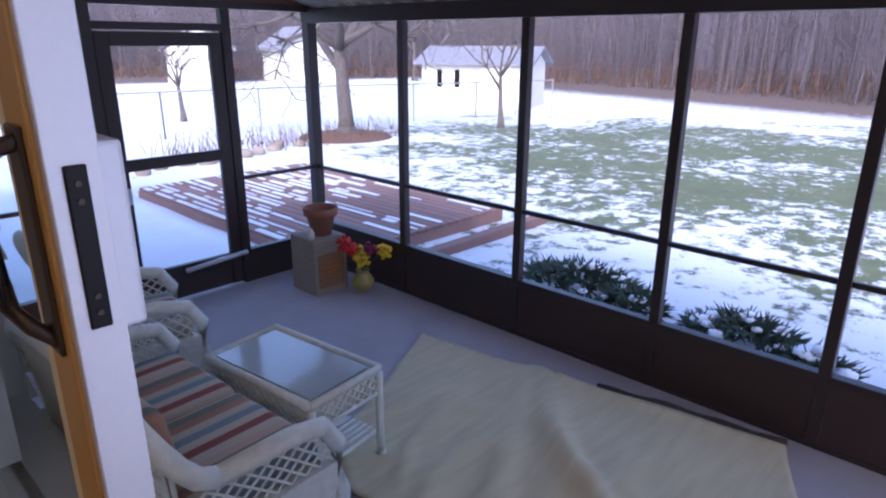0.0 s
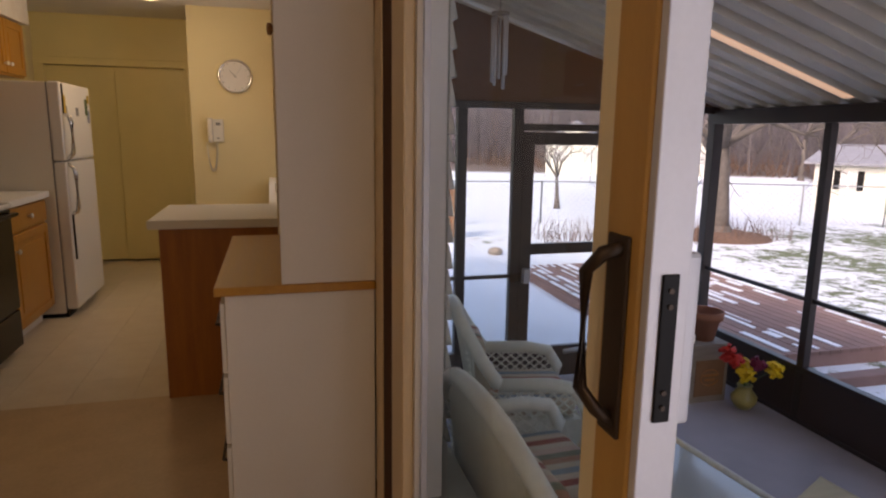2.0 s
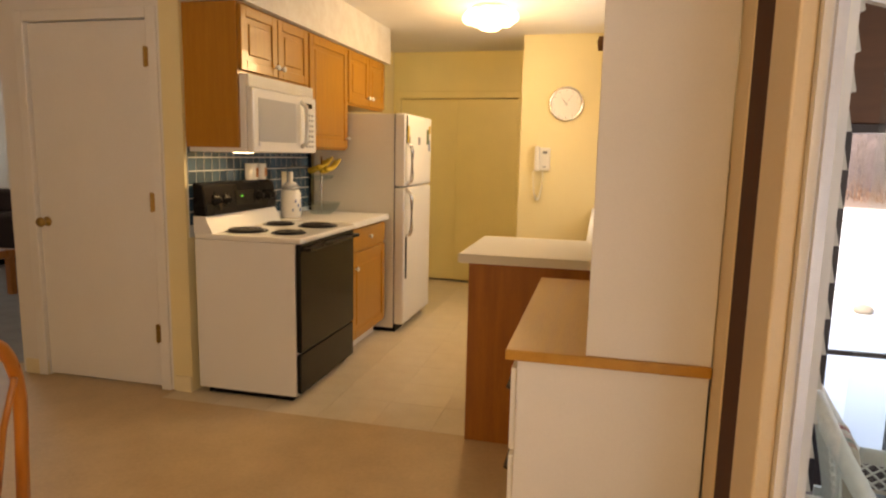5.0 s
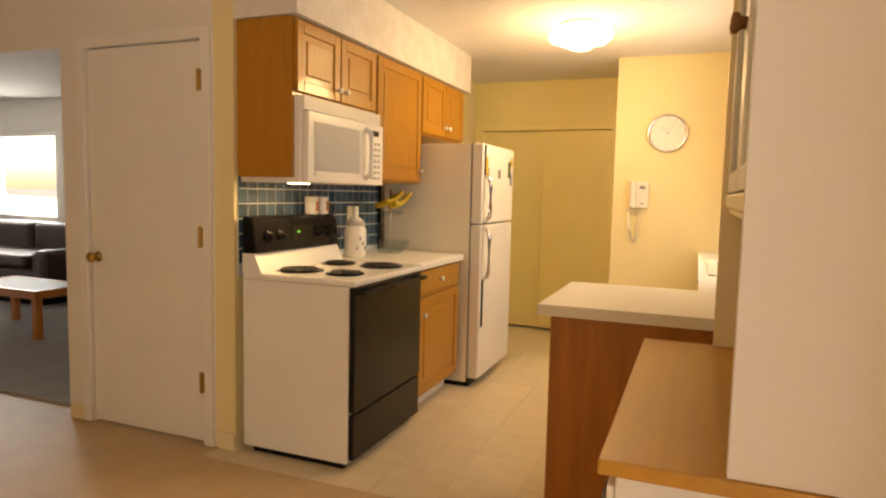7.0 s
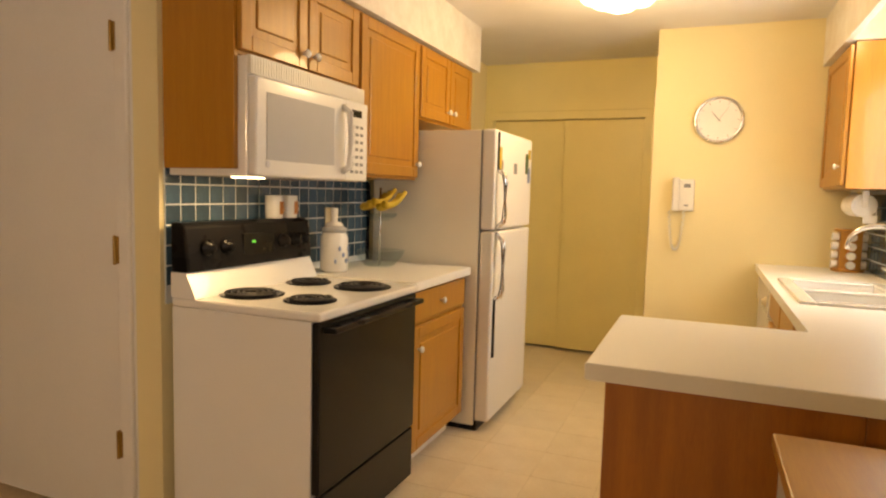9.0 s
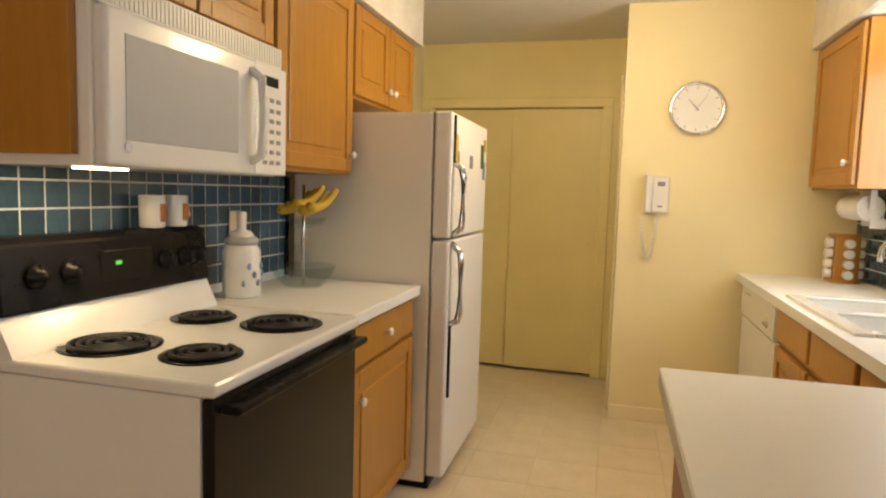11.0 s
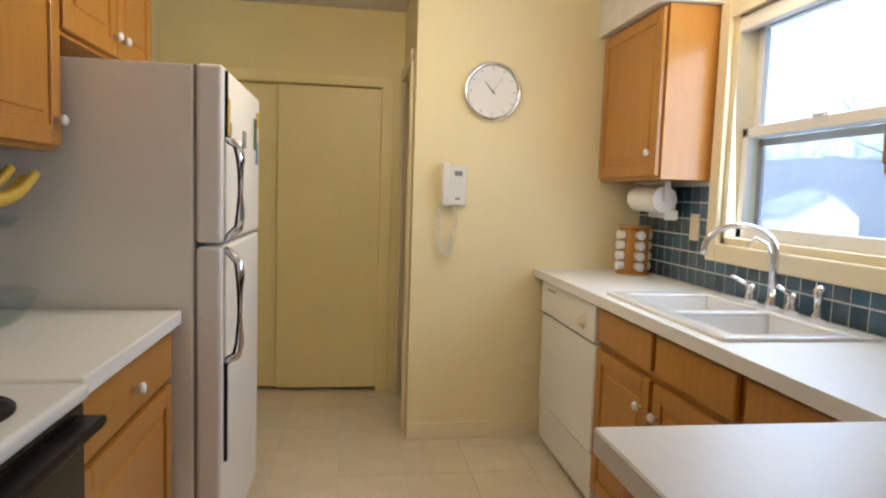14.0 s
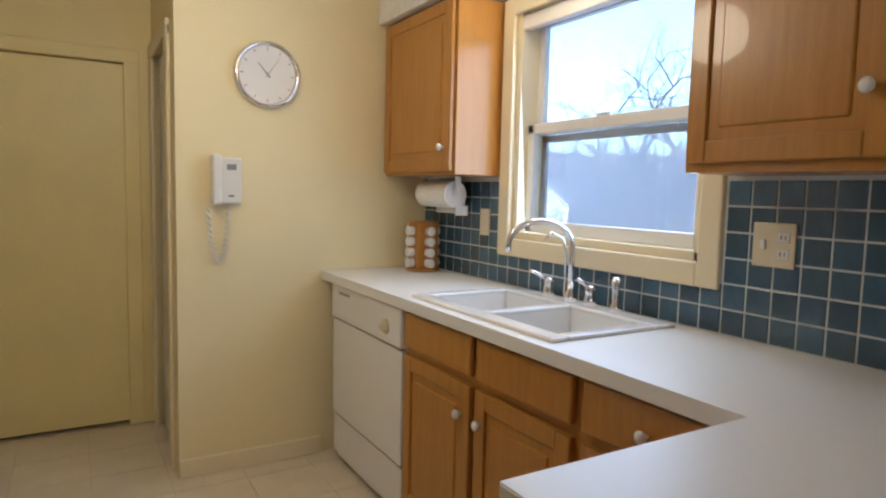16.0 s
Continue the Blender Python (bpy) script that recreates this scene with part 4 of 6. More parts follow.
Geo().box(2.514, 2.53, -1.886, -1.871, 0.026, 2.06).box(2.52, 2.72, -4.2, -1.88, -0.01, 0.025).box(2.52, 2.72, -4.2, -1.93, 2.03, 2.058).box(2.52, 2.72, -4.25, -4.2, 0, 2.06).make("track_frame", DOORALU, sd)
Geo().box(2.58, 2.62, -2.72, -1.86, 0.03, 0.12).box(2.58, 2.62, -2.72, -1.86, 1.96, 2.03).make("panel_frame", CURTAIN, sd, 0.004)
Geo().box(2.576, 2.622, -2.70, -2.655, 0.03, 2.03).make("inner_stile", CREAMTRIM, sd, 0.004)
Geo().box(2.572, 2.624, -2.785, -2.701, 0.03, 2.03).make("tan_stile", DOORTAN, sd, 0.004)
Geo().box(2.576, 2.632, -2.802, -2.786, 0.03, 2.03).make("edge_strip", DOORALU, sd, 0.002)
g = Geo().box(2.597, 2.603, -2.66, -1.86, 0.10, 1.97).make("pane", PANE, sd)
g.visible_shadow = False
Geo().box(2.592, 2.616, -2.8055, -2.8015, 0.99, 1.18).make("latch_plate", BLACKPL, sd, 0.004)
for z in (1.01, 1.03, 1.14, 1.16):
    Geo().rod((2.604, -2.8055, z), (2.604, -2.808, z), 0.0035, n=8).make("screw", BRONZE, sd)
Geo().tube([(2.573, -2.75, 1.205), (2.55, -2.735, 1.195), (2.535, -2.72, 1.17), (2.535, -2.72, 1.01), (2.55, -2.735, 0.985), (2.573, -2.75, 0.965)], 0.010, 8).make("pull_handle", BRONZE, sd, smooth=True)
Geo().box(2.566, 2.573, -2.765, -2.715, 0.95, 1.22).make("handle_plate", BRONZE, sd, 0.003)
Geo().box(2.624, 2.665, -2.78, -2.70, 0.97, 1.20).make("outer_handle", DOORALU, sd, 0.006)

# ---- dining chair ----
ch = thing("dining_chair", (0.62, -2.02, 0), "orange oak hoop-back dining chair", "chair")
seat = Geo()
seat.lathe((0.62, -2.02, 0.43), [(0.19, 0), (0.215, 0.012), (0.215, 0.028), (0.18, 0.034)], 28)
seat.make("seat", CHAIRWOOD, ch, smooth=True)
for sx in (-1, 1):
    for sy in (-1, 1):
        Geo().tube([(0.62 + sx * 0.13, -2.02 + sy * 0.13, 0.435), (0.62 + sx * 0.165, -2.02 + sy * 0.165, 0.2), (0.62 + sx * 0.19, -2.02 + sy * 0.19, 0.0)], 0.017, 8, 0.013).make("leg", CHAIRWOOD, ch, smooth=True)
hoop = []
for k in range(17):
    a = math.pi * k / 16
    hoop.append((0.80 + 0.09 * math.sin(a), -2.02 - 0.20 * math.cos(a), 0.455 + (0.50 * math.sin(a) ** 0.55 if 0 < k < 16 else 0)))
Geo().tube(hoop, 0.016, 8).make("hoop", CHAIRWOOD, ch, smooth=True)
for k in range(5):
    y = -2.02 + 0.065 * (k - 2)
    Geo().tube([(0.79, y, 0.455), (0.84, y, 0.70), (0.885, y, 0.455 + 0.49 * max(0.1, 1 - (abs(k - 2) / 3.1) ** 2) ** 0.5)], 0.008, 6).make("spindle", CHAIRWOOD, ch, smooth=True)

# ---- living room ----
so = thing("sofa", (-5.4, 2.6, 0), "dark brown leather sofa under the window", "sofa")
Geo().box(-7.2, -4.3, 2.05, 3.0, 0.10, 0.42).make("base", LEATHER, so, 0.05, seg=3)
for k in range(3):
    Geo().box(-7.0 + 0.85 * k, -6.18 + 0.85 * k, 2.02, 2.75, 0.42, 0.56).make("seat_cushion", LEATHER, so, 0.05, seg=3)
    Geo().box(-7.0 + 0.85 * k, -6.18 + 0.85 * k, 2.70, 3.05, 0.45, 0.86).make("back_cushion", LEATHER, so, 0.07, seg=3)
for x in (-7.3, -4.45):
    Geo().box(x, x + 0.25, 2.05, 3.05, 0.10, 0.62).make("arm", LEATHER, so, 0.08, seg=3)
Geo().box(-7.1, -4.4, 2.15, 2.95, 0.01, 0.10).make("plinth", BLACKPL, so)
lt = thing("coffee_table", (-3.4, 1.3, 0), "low wooden table with a glass top", "table")
Geo().box(-4.0, -2.95, 1.05, 1.10, 0.36, 0.43).box(-4.0, -2.95, 1.55, 1.60, 0.36, 0.43).box(-4.0, -3.95, 1.1, 1.55, 0.36, 0.43).box(-3.0, -2.95, 1.1, 1.55, 0.36, 0.43).make("frame", CHAIRWOOD, lt, 0.006)
Geo().box(-3.95, -3.0, 1.10, 1.55, 0.415, 0.425).make("top", GREYGLASS, lt)
for x in (-3.98, -3.03):
    for y in (1.07, 1.53):
        Geo().box(x, x + 0.06, y, y + 0.06, 0.013, 0.36).make("leg", CHAIRWOOD, lt, 0.006)
lw = struct(new("window_2"), "bright living room window")
lw.location = (-6.4, 3.2, 0.84)
Geo().box(-7.4, -5.5, 3.22, 3.26, 0.84, 0.90).box(-7.4, -5.5, 3.22, 3.26, 1.94, 2.0).box(-7.4, -7.34, 3.22, 3.26, 0.9, 1.94).box(-5.56, -5.5, 3.22, 3.26, 0.9, 1.94).make("frame", WHITETRIM, lw, 0.004)
g = Geo().box(-7.35, -5.55, 3.238, 3.243, 0.89, 1.95).make("pane", PANE, lw)
g.visible_shadow = False

# ---- porch ----
PF, PX, PY, KZ, TZ, RZ = -0.54, 5.52, 0.88, -0.15, 1.44, 0.30
KY, TY = -0.27, 1.52
struct(Geo().box(2.86, PX + 0.06, -6.2, PY + 0.06, PF - 0.35, PF).make("floor_porch", PORCHFLOOR), "grey outdoor carpet on the porch floor")
struct(Geo().box(2.86, 3.15, -4.2, -2.1, PF, -0.22).make("porch_step", CRATEW), "grey wooden step below the sliding door")
POSTS = (PY, -0.20, -1.26, -2.21, -3.05, -3.9, -4.8, -5.7)
pw = struct(Geo().box(PX - 0.02, PX + 0.02, -6.2, PY, PF, KZ - 0.02).box(3.0, 3.87, PY - 0.02, PY + 0.02, PF, KY - 0.02).box(4.78, PX, PY - 0.02, PY + 0.02, PF, KY - 0.02).make("wall_porch_kick", BROWNPANEL), "dark brown kick panels of the screened porch")
fr_ = Geo()
for y in POSTS:
    w = 0.042 if y == PY else 0.028
    fr_.box(PX - w, PX + w, y - w, y + w, PF, TZ + 0.05)
fr_.box(PX - 0.03, PX + 0.03, -6.2, PY, KZ - 0.04, KZ).box(PX - 0.014, PX + 0.014, -6.2, PY, RZ - 0.014, RZ + 0.014).box(PX - 0.045, PX + 0.045, -6.2, PY + 0.045, TZ, TZ + 0.11)
fr_.box(PX - 0.03, PX + 0.03, -6.2, PY, PF, PF + 0.03)
for x in (3.44, 3.86, 4.79):
    fr_.box(x - 0.035, x + 0.035, PY - 0.03, PY + 0.03, PF, TY + 0.03)
fr_.box(2.9, 3.86, PY - 0.03, PY + 0.03, KY - 0.04, KY).box(4.79, PX, PY - 0.03, PY + 0.03, KY - 0.04, KY).box(2.9, 3.83, PY - 0.014, PY + 0.014, RZ - 0.014, RZ + 0.014).box(4.82, PX, PY - 0.014, PY + 0.014, RZ - 0.014, RZ + 0.014)
fr_.box(2.9, PX, PY - 0.035, PY + 0.035, TY, TY + 0.05).box(3.89, 4.76, PY - 0.03, PY + 0.03, 1.37, 1.42)
struct(fr_.make("porch_frame", BROWNALU, bevel=0.004), "dark brown aluminium frame of the screened porch")
struct(Geo().prism([(2.9, PY - 0.01, TY + 0.05), (PX, PY - 0.01, TY + 0.05), (PX, PY - 0.01, TY + 0.06), (2.9, PY - 0.01, 2.36)], (0, 0.03, 0)).make("porch_gable", GABLE), "brown boarded gable over the screen door")
struct(Geo().box(2.9, PX + 0.06, -6.26, -6.2, PF, KZ).box(2.9, PX + 0.06, -6.26, -6.2, TZ, 2.4).box(4.1, 4.2, -6.26, -6.2, KZ, TZ).make("wall_porch_south", BROWNPANEL), "kick panel and header at the far end of the porch")
sdr = thing("screen_door", (4.32, PY, PF), "closed brown aluminium screen door with a push bar", "door")
Geo().box(3.90, 3.99, PY - 0.02, PY + 0.02, PF + 0.02, 1.36).box(4.66, 4.75, PY - 0.02, PY + 0.02, PF + 0.02, 1.36).box(3.99, 4.66, PY - 0.02, PY + 0.02, 1.27, 1.36).box(3.99, 4.66, PY - 0.02, PY + 0.02, 0.46, 0.54).box(3.99, 4.66, PY - 0.02, PY + 0.02, -0.36, -0.27).make("frame", BROWNALU, sdr, 0.004)
Geo().box(3.99, 4.66, PY - 0.008, PY + 0.008, PF + 0.02, -0.36).make("lower_panel", BROWNPANEL, sdr)
Geo().rod((4.28, PY - 0.05, -0.31), (4.78, PY - 0.05, -0.275), 0.018).make("closer_bar", DOORALU, sdr, smooth=True)
Geo().box(3.92, 3.97, PY - 0.07, PY - 0.02, 0.25, 0.36).make("latch", DOORALU, sdr, 0.006)
# ribbed roof sloping to the eave
rf = Geo()
y = -6.2
prof = []
while y < PY + 0.25:
    prof += [(y, 0.0), (y + 0.10, 0.0), (y + 0.115, 0.055), (y + 0.185, 0.055)]
    y += 0.20


def roofz(x):
    return 2.42 + (1.565 - 2.42) * (x - 2.86) / (PX - 2.86)


rf.sheet(lambda u, v: (2.86 + u * (PX + 0.25 - 2.86), prof[round(v * (len(prof) - 1))][0], roofz(2.86 + u * (PX + 0.25 - 2.86)) + prof[round(v * (len(prof) - 1))][1]), 2, len(prof) - 1)
struct(rf.make("roof_porch", ROOFPAN, solid=0.004), "cream ribbed metal porch roof")
# opaque strips under the roof that glow in place of daylight passing through
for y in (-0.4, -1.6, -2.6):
    rp = thing("roof_light_panel", (4.2, y, 1.9), "narrow skylight strip in the porch roof, its daylight a glow of its own", "skylight", "roof strips")
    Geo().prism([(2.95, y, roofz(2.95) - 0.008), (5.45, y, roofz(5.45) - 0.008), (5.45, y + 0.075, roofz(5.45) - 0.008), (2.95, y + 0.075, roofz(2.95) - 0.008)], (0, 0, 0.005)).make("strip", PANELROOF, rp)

# ---- wicker ----


def lattice(g, p0, du, dv, nu, nv, r=0.005):
    """Crossed strands over the patch p0 + u*du + v*dv."""
    p0, du, dv = Vector(p0), Vector(du), Vector(dv)
    for k in range(-nv, nu + 1):
        for sgn in (0, 1):
            pts = []
            for j in (0, 1):
                u = (k + j * nv) / nu if not sgn else (k + nv - j * nv) / nu
                pts.append((u, j))
            (ua, va), (ub, vb) = pts
            if ua > ub:
                ua, va, ub, vb = ub, vb, ua, va
            if ub <= 0 or ua >= 1 or ub == ua:
                continue
            t0, t1 = max(0, (0 - ua) / (ub - ua)), min(1, (1 - ua) / (ub - ua))
            a = p0 + du * (ua + (ub - ua) * t0) + dv * (va + (vb - va) * t0)
            b = p0 + du * (ua + (ub - ua) * t1) + dv * (va + (vb - va) * t1)
            if (b - a).length > 0.01:
                g.rod(a, b, r, n=5)


def wicker_seat(name, width, label, category):
    """A wicker seat that looks along +x; its middle at the origin, on z = 0."""
    ob = thing(name, (0, 0, 0), label, category)
    w = width / 2
    arms = Geo()
    n = 18

    def hoop_at(a):
        return (-0.12 - 0.22 * math.sin(a) ** 0.8, -w * math.copysign(abs(math.cos(a)) ** 0.8, math.cos(a)), 0.60 + 0.36 * math.sin(a) ** (0.9 if width < 0.8 else 1.6))

    for s in (-1, 1):
        arms.tube([(0.33, s * w, 0.0), (0.35, s * w, 0.28), (0.34, s * w, 0.48), (0.28, s * w, 0.575), (0.15, s * w, 0.60), (-0.12, s * w, 0.60)], 0.036, 10)
    arms.tube([hoop_at(math.pi * k / n) for k in range(n + 1)], 0.036, 10)
    arms.make("frame", WICKER, ob, smooth=True)
    panel = Geo()
    for s in (-1, 1):
        lattice(panel, (-0.22, s * w, 0.42), (0.54, 0, 0), (0, 0, 0.15), 9, 3)
        panel.box(-0.26, 0.33, s * w - 0.012, s * w + 0.012, 0.26, 0.41)
    panel.box(0.30, 0.33, -w, w, 0.24, 0.40)
    for k in range(int(width / 0.03)):
        y = -w + 0.05 + 0.03 * k
        if y < w - 0.05:
            q = hoop_at(math.acos(max(-1, min(1, -math.copysign((abs(y) / w) ** 1.25, y)))))
            panel.rod((-0.22, y, 0.36), q, 0.009, n=5)
    for k in range(15):
        z = 0.40 + 0.035 * k
        xx = -0.22 - 0.08 * (z - 0.36) / 0.52
        wid = w - 0.05 if z < 0.62 else w * (1 - ((z - 0.60) / 0.36) ** (2 if width < 0.8 else 1.25)) ** 0.4 - 0.03
        panel.rod((xx, -wid, z), (xx, wid, z), 0.007, n=5)
    panel.make("woven_panels", WICKER, ob)
    Geo().box(-0.25, 0.31, -w + 0.02, w - 0.02, 0.33, 0.38).make("seat_board", WICKER, ob, 0.01)
    cu = Geo()
    m = 2 if width > 0.8 else 1
    for k in range(m):
        a, b = -w + 0.05 + (2 * w - 0.10) * k / m, -w + 0.05 + (2 * w - 0.10) * (k + 1) / m
        cu.box(-0.20, 0.32, a + 0.004, b - 0.004, 0.385, 0.49)
    cu.make("seat_cushion", STRIPE, ob, 0.045, smooth=True, seg=4)
    cb = Geo()
    for k in range(m):
        a, b = -w + 0.14 + (2 * w - 0.28) * k / m, -w + 0.14 + (2 * w - 0.28) * (k + 1) / m
        cb.prism([(-0.13, a, 0.49), (-0.22, a, 0.49), (-0.27, a, 0.80), (-0.18, a, 0.80)], (0, b - a - 0.004, 0))
    cb.make("back_cushion", STRIPE, ob, 0.035, smooth=True, seg=3)
    for x in (-0.24, 0.335):
        for s in (-1, 1):
            Geo().tube([(x, s * (w - 0.01), 0.34), (x, s * (w - 0.01), 0.04)], 0.022, 8).ball((x, s * (w - 0.01), 0.028), 0.028).make("leg", WICKER, ob, smooth=True)
    return ob


armchair = wicker_seat("wicker_armchair", 0.60, "white wicker armchair with a striped cushion", "chair")
armchair.matrix_basis = pose(3.42, -0.26, PF, 0, 0, -11)
loveseat = wicker_seat("wicker_loveseat", 1.18, "white wicker loveseat with striped cushions", "loveseat")
loveseat.matrix_basis = pose(3.17, -1.37, PF, 0, 0, 3)
tb = thing("wicker_table", (3.75, -1.42, PF), "white wicker coffee table with a glass top", "table")
TX0, TX1, TY0, TY1, TT = 3.57, 3.97, -1.75, -1.06, PF + 0.47
t_ = Geo()
t_.tube([(TX0, TY0, TT), (TX1, TY0, TT), (TX1, TY1, TT), (TX0, TY1, TT), (TX0, TY0 + 0.001, TT)], 0.020, 8)
for a, b in (((TX0, TY0), (TX1, TY0)), ((TX1, TY0), (TX1, TY1)), ((TX1, TY1), (TX0, TY1)), ((TX0, TY1), (TX0, TY0))):
    lattice(t_, (a[0], a[1], TT - 0.12), (b[0] - a[0], b[1] - a[1], 0), (0, 0, 0.12), 14 if a[0] == b[0] else 8, 3, 0.006)
    t_.rod((*a, TT - 0.12), (*b, TT - 0.12), 0.010)
t_.make("rim", WICKER, tb, smooth=True)
Geo().box(TX0 + 0.008, TX1 - 0.008, TY0 + 0.008, TY1 - 0.008, TT - 0.118, TT - 0.004).make("apron", WICKER, tb)
Geo().box(TX0 + 0.03, TX1 - 0.03, TY0 + 0.03, TY1 - 0.03, TT + 0.001, TT + 0.009).make("glass_top", mat("frosted_table_glass", (0.50, 0.55, 0.56), 0.12, vary=0.03, coat=0.5), tb)
for x in (TX0, TX1):
    for y in (TY0, TY1):
        Geo().tube([(x, y, TT - 0.02), (x, y, PF + 0.04)], 0.019, 8).ball((x, y, PF + 0.028), 0.027).make("leg", WICKER, tb, smooth=True)
sh = Geo()
for k in range(20):
    y = TY0 + 0.02 + (TY1 - TY0 - 0.04) * k / 19
    sh.rod((TX0, y, PF + 0.14), (TX1, y, PF + 0.14), 0.012, n=6)
sh.make("lower_shelf", WICKER, tb)
tb.matrix_basis = pose(3.755, -1.325, PF, 0, 0, 7)
# rug with folds
A, B_, C, D = Vector((5.05, -0.86, 0)), Vector((5.36, -2.98, 0)), Vector((3.95, -3.6, 0)), Vector((3.72, -1.50, 0))


def rug_at(u, v):
    p = A.lerp(B_, u).lerp(D.lerp(C, u), v)
    x, y = p.x, p.y
    z = 0.012
    for cu, cv, dx, dy, w, h in ((0.46, 0.22, 0.25, 1.0, 0.05, 0.055), (0.40, 0.62, 0.05, 1.0, 0.045, 0.045), (0.58, 0.55, 0.45, 0.9, 0.05, 0.05), (0.70, 0.70, 0.6, 0.8, 0.05, 0.045), (0.30, 0.80, -0.1, 1.0, 0.05, 0.03)):
        ln = math.hypot(dx, dy)
        d = ((u - cu) * dy - (v - cv) * dx) / ln
        al = ((u - cu) * dx + (v - cv) * dy) / ln
        z += 0.75 * h * math.exp(-(d / (0.75 * w)) ** 2) * math.exp(-(al / 0.42) ** 2)
    z += 0.020 * (noise.noise((x * 2.2, y * 2.2, 3)) + 0.3)
    ridge = 1 - abs(noise.noise((x * 1.6 + 0.5 * y, y * 3.4 - 0.8 * x, 9))) * 4
    z += 0.022 * max(0, ridge) * min(1, max(0, (v - 0.15) * 3))
    if u > 0.45 and v < 0.05:
        z += 0.025 * (1 - v / 0.05)
    return Vector((x, y, PF + max(z, 0.008)))


rg_ = thing("rug", (4.5, -2.2, PF), "rumpled tan woven rug on the porch floor", "rug")
Geo().sheet(rug_at, 70, 50).make("cloth", RUG, rg_, smooth=True, solid=0.006)
Geo().tube([rug_at(0.56 + 0.44 * k / 12, 0.0) + Vector((0.015, 0, 0.004 + 0.006 * math.sin(k * 1.7))) for k in range(13)], 0.016, 8).make("turned_edge", RUGBACK, rg_, smooth=True)
# crate, pot, flowers
ca = thing("crate", (5.12, 0.34, PF), "grey wooden crate standing on end", "crate")
Geo().box(4.97, 5.27, 0.20, 0.215, PF, PF + 0.42).box(4.97, 4.985, 0.215, 0.50, PF, PF + 0.42).box(5.255, 5.27, 0.215, 0.50, PF, PF + 0.42).box(4.985, 5.255, 0.485, 0.50, PF, PF + 0.42).box(4.97, 5.27, 0.20, 0.50, PF + 0.42, PF + 0.435).make("boards", CRATEW, ca, 0.003)
Geo().box(5.0, 5.24, 0.193, 0.199, PF + 0.05, PF + 0.32).make("front_board", CRATEB, ca, 0.002)
lg = Geo()
for k in range(18):
    a = 0.5 + k * 0.3
    lg.rod((5.12 + 0.075 * math.cos(a), 0.1915, PF + 0.19 + 0.06 * math.sin(a)), (5.12 + 0.075 * math.cos(a + 0.3), 0.1915, PF + 0.19 + 0.06 * math.sin(a + 0.3)), 0.004, n=5)
lg.box(5.05, 5.19, 0.190, 0.193, PF + 0.20, PF + 0.215).box(5.08, 5.16, 0.190, 0.193, PF + 0.165, PF + 0.18).make("faded_mark", DARKOAK, ca)
po = thing("flower_pot", (5.13, 0.34, PF + 0.435), "empty terracotta pot on the crate", "pot")
Geo().lathe((5.14, 0.33, PF + 0.4352), [(0.075, 0), (0.108, 0.155), (0.128, 0.158), (0.134, 0.215), (0.118, 0.215), (0.105, 0.15), (0.07, 0.14)], 28).make("pot", TERRA, po, smooth=True)
gl = thing("small_bottle", (5.0, 0.30, PF + 0.435), "small pale plastic bottle on the crate", "bottle")
Geo().lathe((5.0, 0.27, PF + 0.4352), [(0.025, 0), (0.028, 0.05), (0.016, 0.07), (0.012, 0.085)], 16).make("body", PLASTIC, gl, smooth=True)
va = thing("flower_vase", (5.30, 0.08, PF), "olive vase of yellow and red artificial flowers", "vase")
Geo().lathe((5.31, 0.06, PF + 0.0005), [(0.05, 0), (0.085, 0.05), (0.088, 0.09), (0.05, 0.14), (0.045, 0.16), (0.055, 0.17), (0.04, 0.165)], 22).make("vase", VASE, va, smooth=True)
for i, (dx, dy, dz, r, m) in enumerate(((-0.16, 0.02, 0.42, 0.075, RED), (-0.05, -0.05, 0.27, 0.075, YELLOW), (0.10, -0.14, 0.33, 0.07, YELLOW), (0.0, -0.10, 0.36, 0.06, PURPLE), (-0.10, 0.0, 0.36, 0.06, RED), (0.03, 0.06, 0.30, 0.05, YELLOW))):
    c0 = Vector((5.31 + dx, 0.06 + dy, PF + dz))
    fl = Geo()
    for k in range(26):
        d = Vector((random.gauss(0, 1), random.gauss(0, 1) - 0.5, random.gauss(0, 1))).normalized()
        fl.rod(c0, c0 + d * r * random.uniform(0.7, 1.0), 0.006, 0.016, n=5)
    fl.make("blossom", m, va)
    Geo().tube([(5.31, 0.06, PF + 0.14), (5.31 + dx * 0.4, 0.06 + dy * 0.4, PF + dz * 0.7), c0], 0.004, 5).make("stem", LEAF, va)
wc = thing("wind_chime", (3.5, 0.2, 1.9), "pale metal wind chime hanging from the porch roof", "wind chime")
Geo().rod((3.35, -0.1, 2.24), (3.35, -0.1, 1.98), 0.003, n=5).lathe((3.35, -0.1, 1.97), [(0.05, 0), (0.05, 0.012)], 16).make("top", CRATEW, wc)
for k in range(5):
    a = 2 * math.pi * k / 5
    Geo().rod((3.35 + 0.04 * math.cos(a), -0.1 + 0.04 * math.sin(a), 1.96), (3.35 + 0.04 * math.cos(a), -0.1 + 0.04 * math.sin(a), 1.66 - 0.02 * k), 0.009, n=8).make("tube", DOORALU, wc, smooth=True)
lap = Geo()
for k in range(24):
    z = -0.5 + 0.115 * k
    lap.prism([(2.8605, -0.87, z), (2.892, -0.87, z), (2.868, -0.87, z + 0.112), (2.8605, -0.87, z + 0.112)], (0, 1.70, 0))
struct(lap.make("wall_siding_laps", SHEDW), "overlapping pale siding boards of the house")

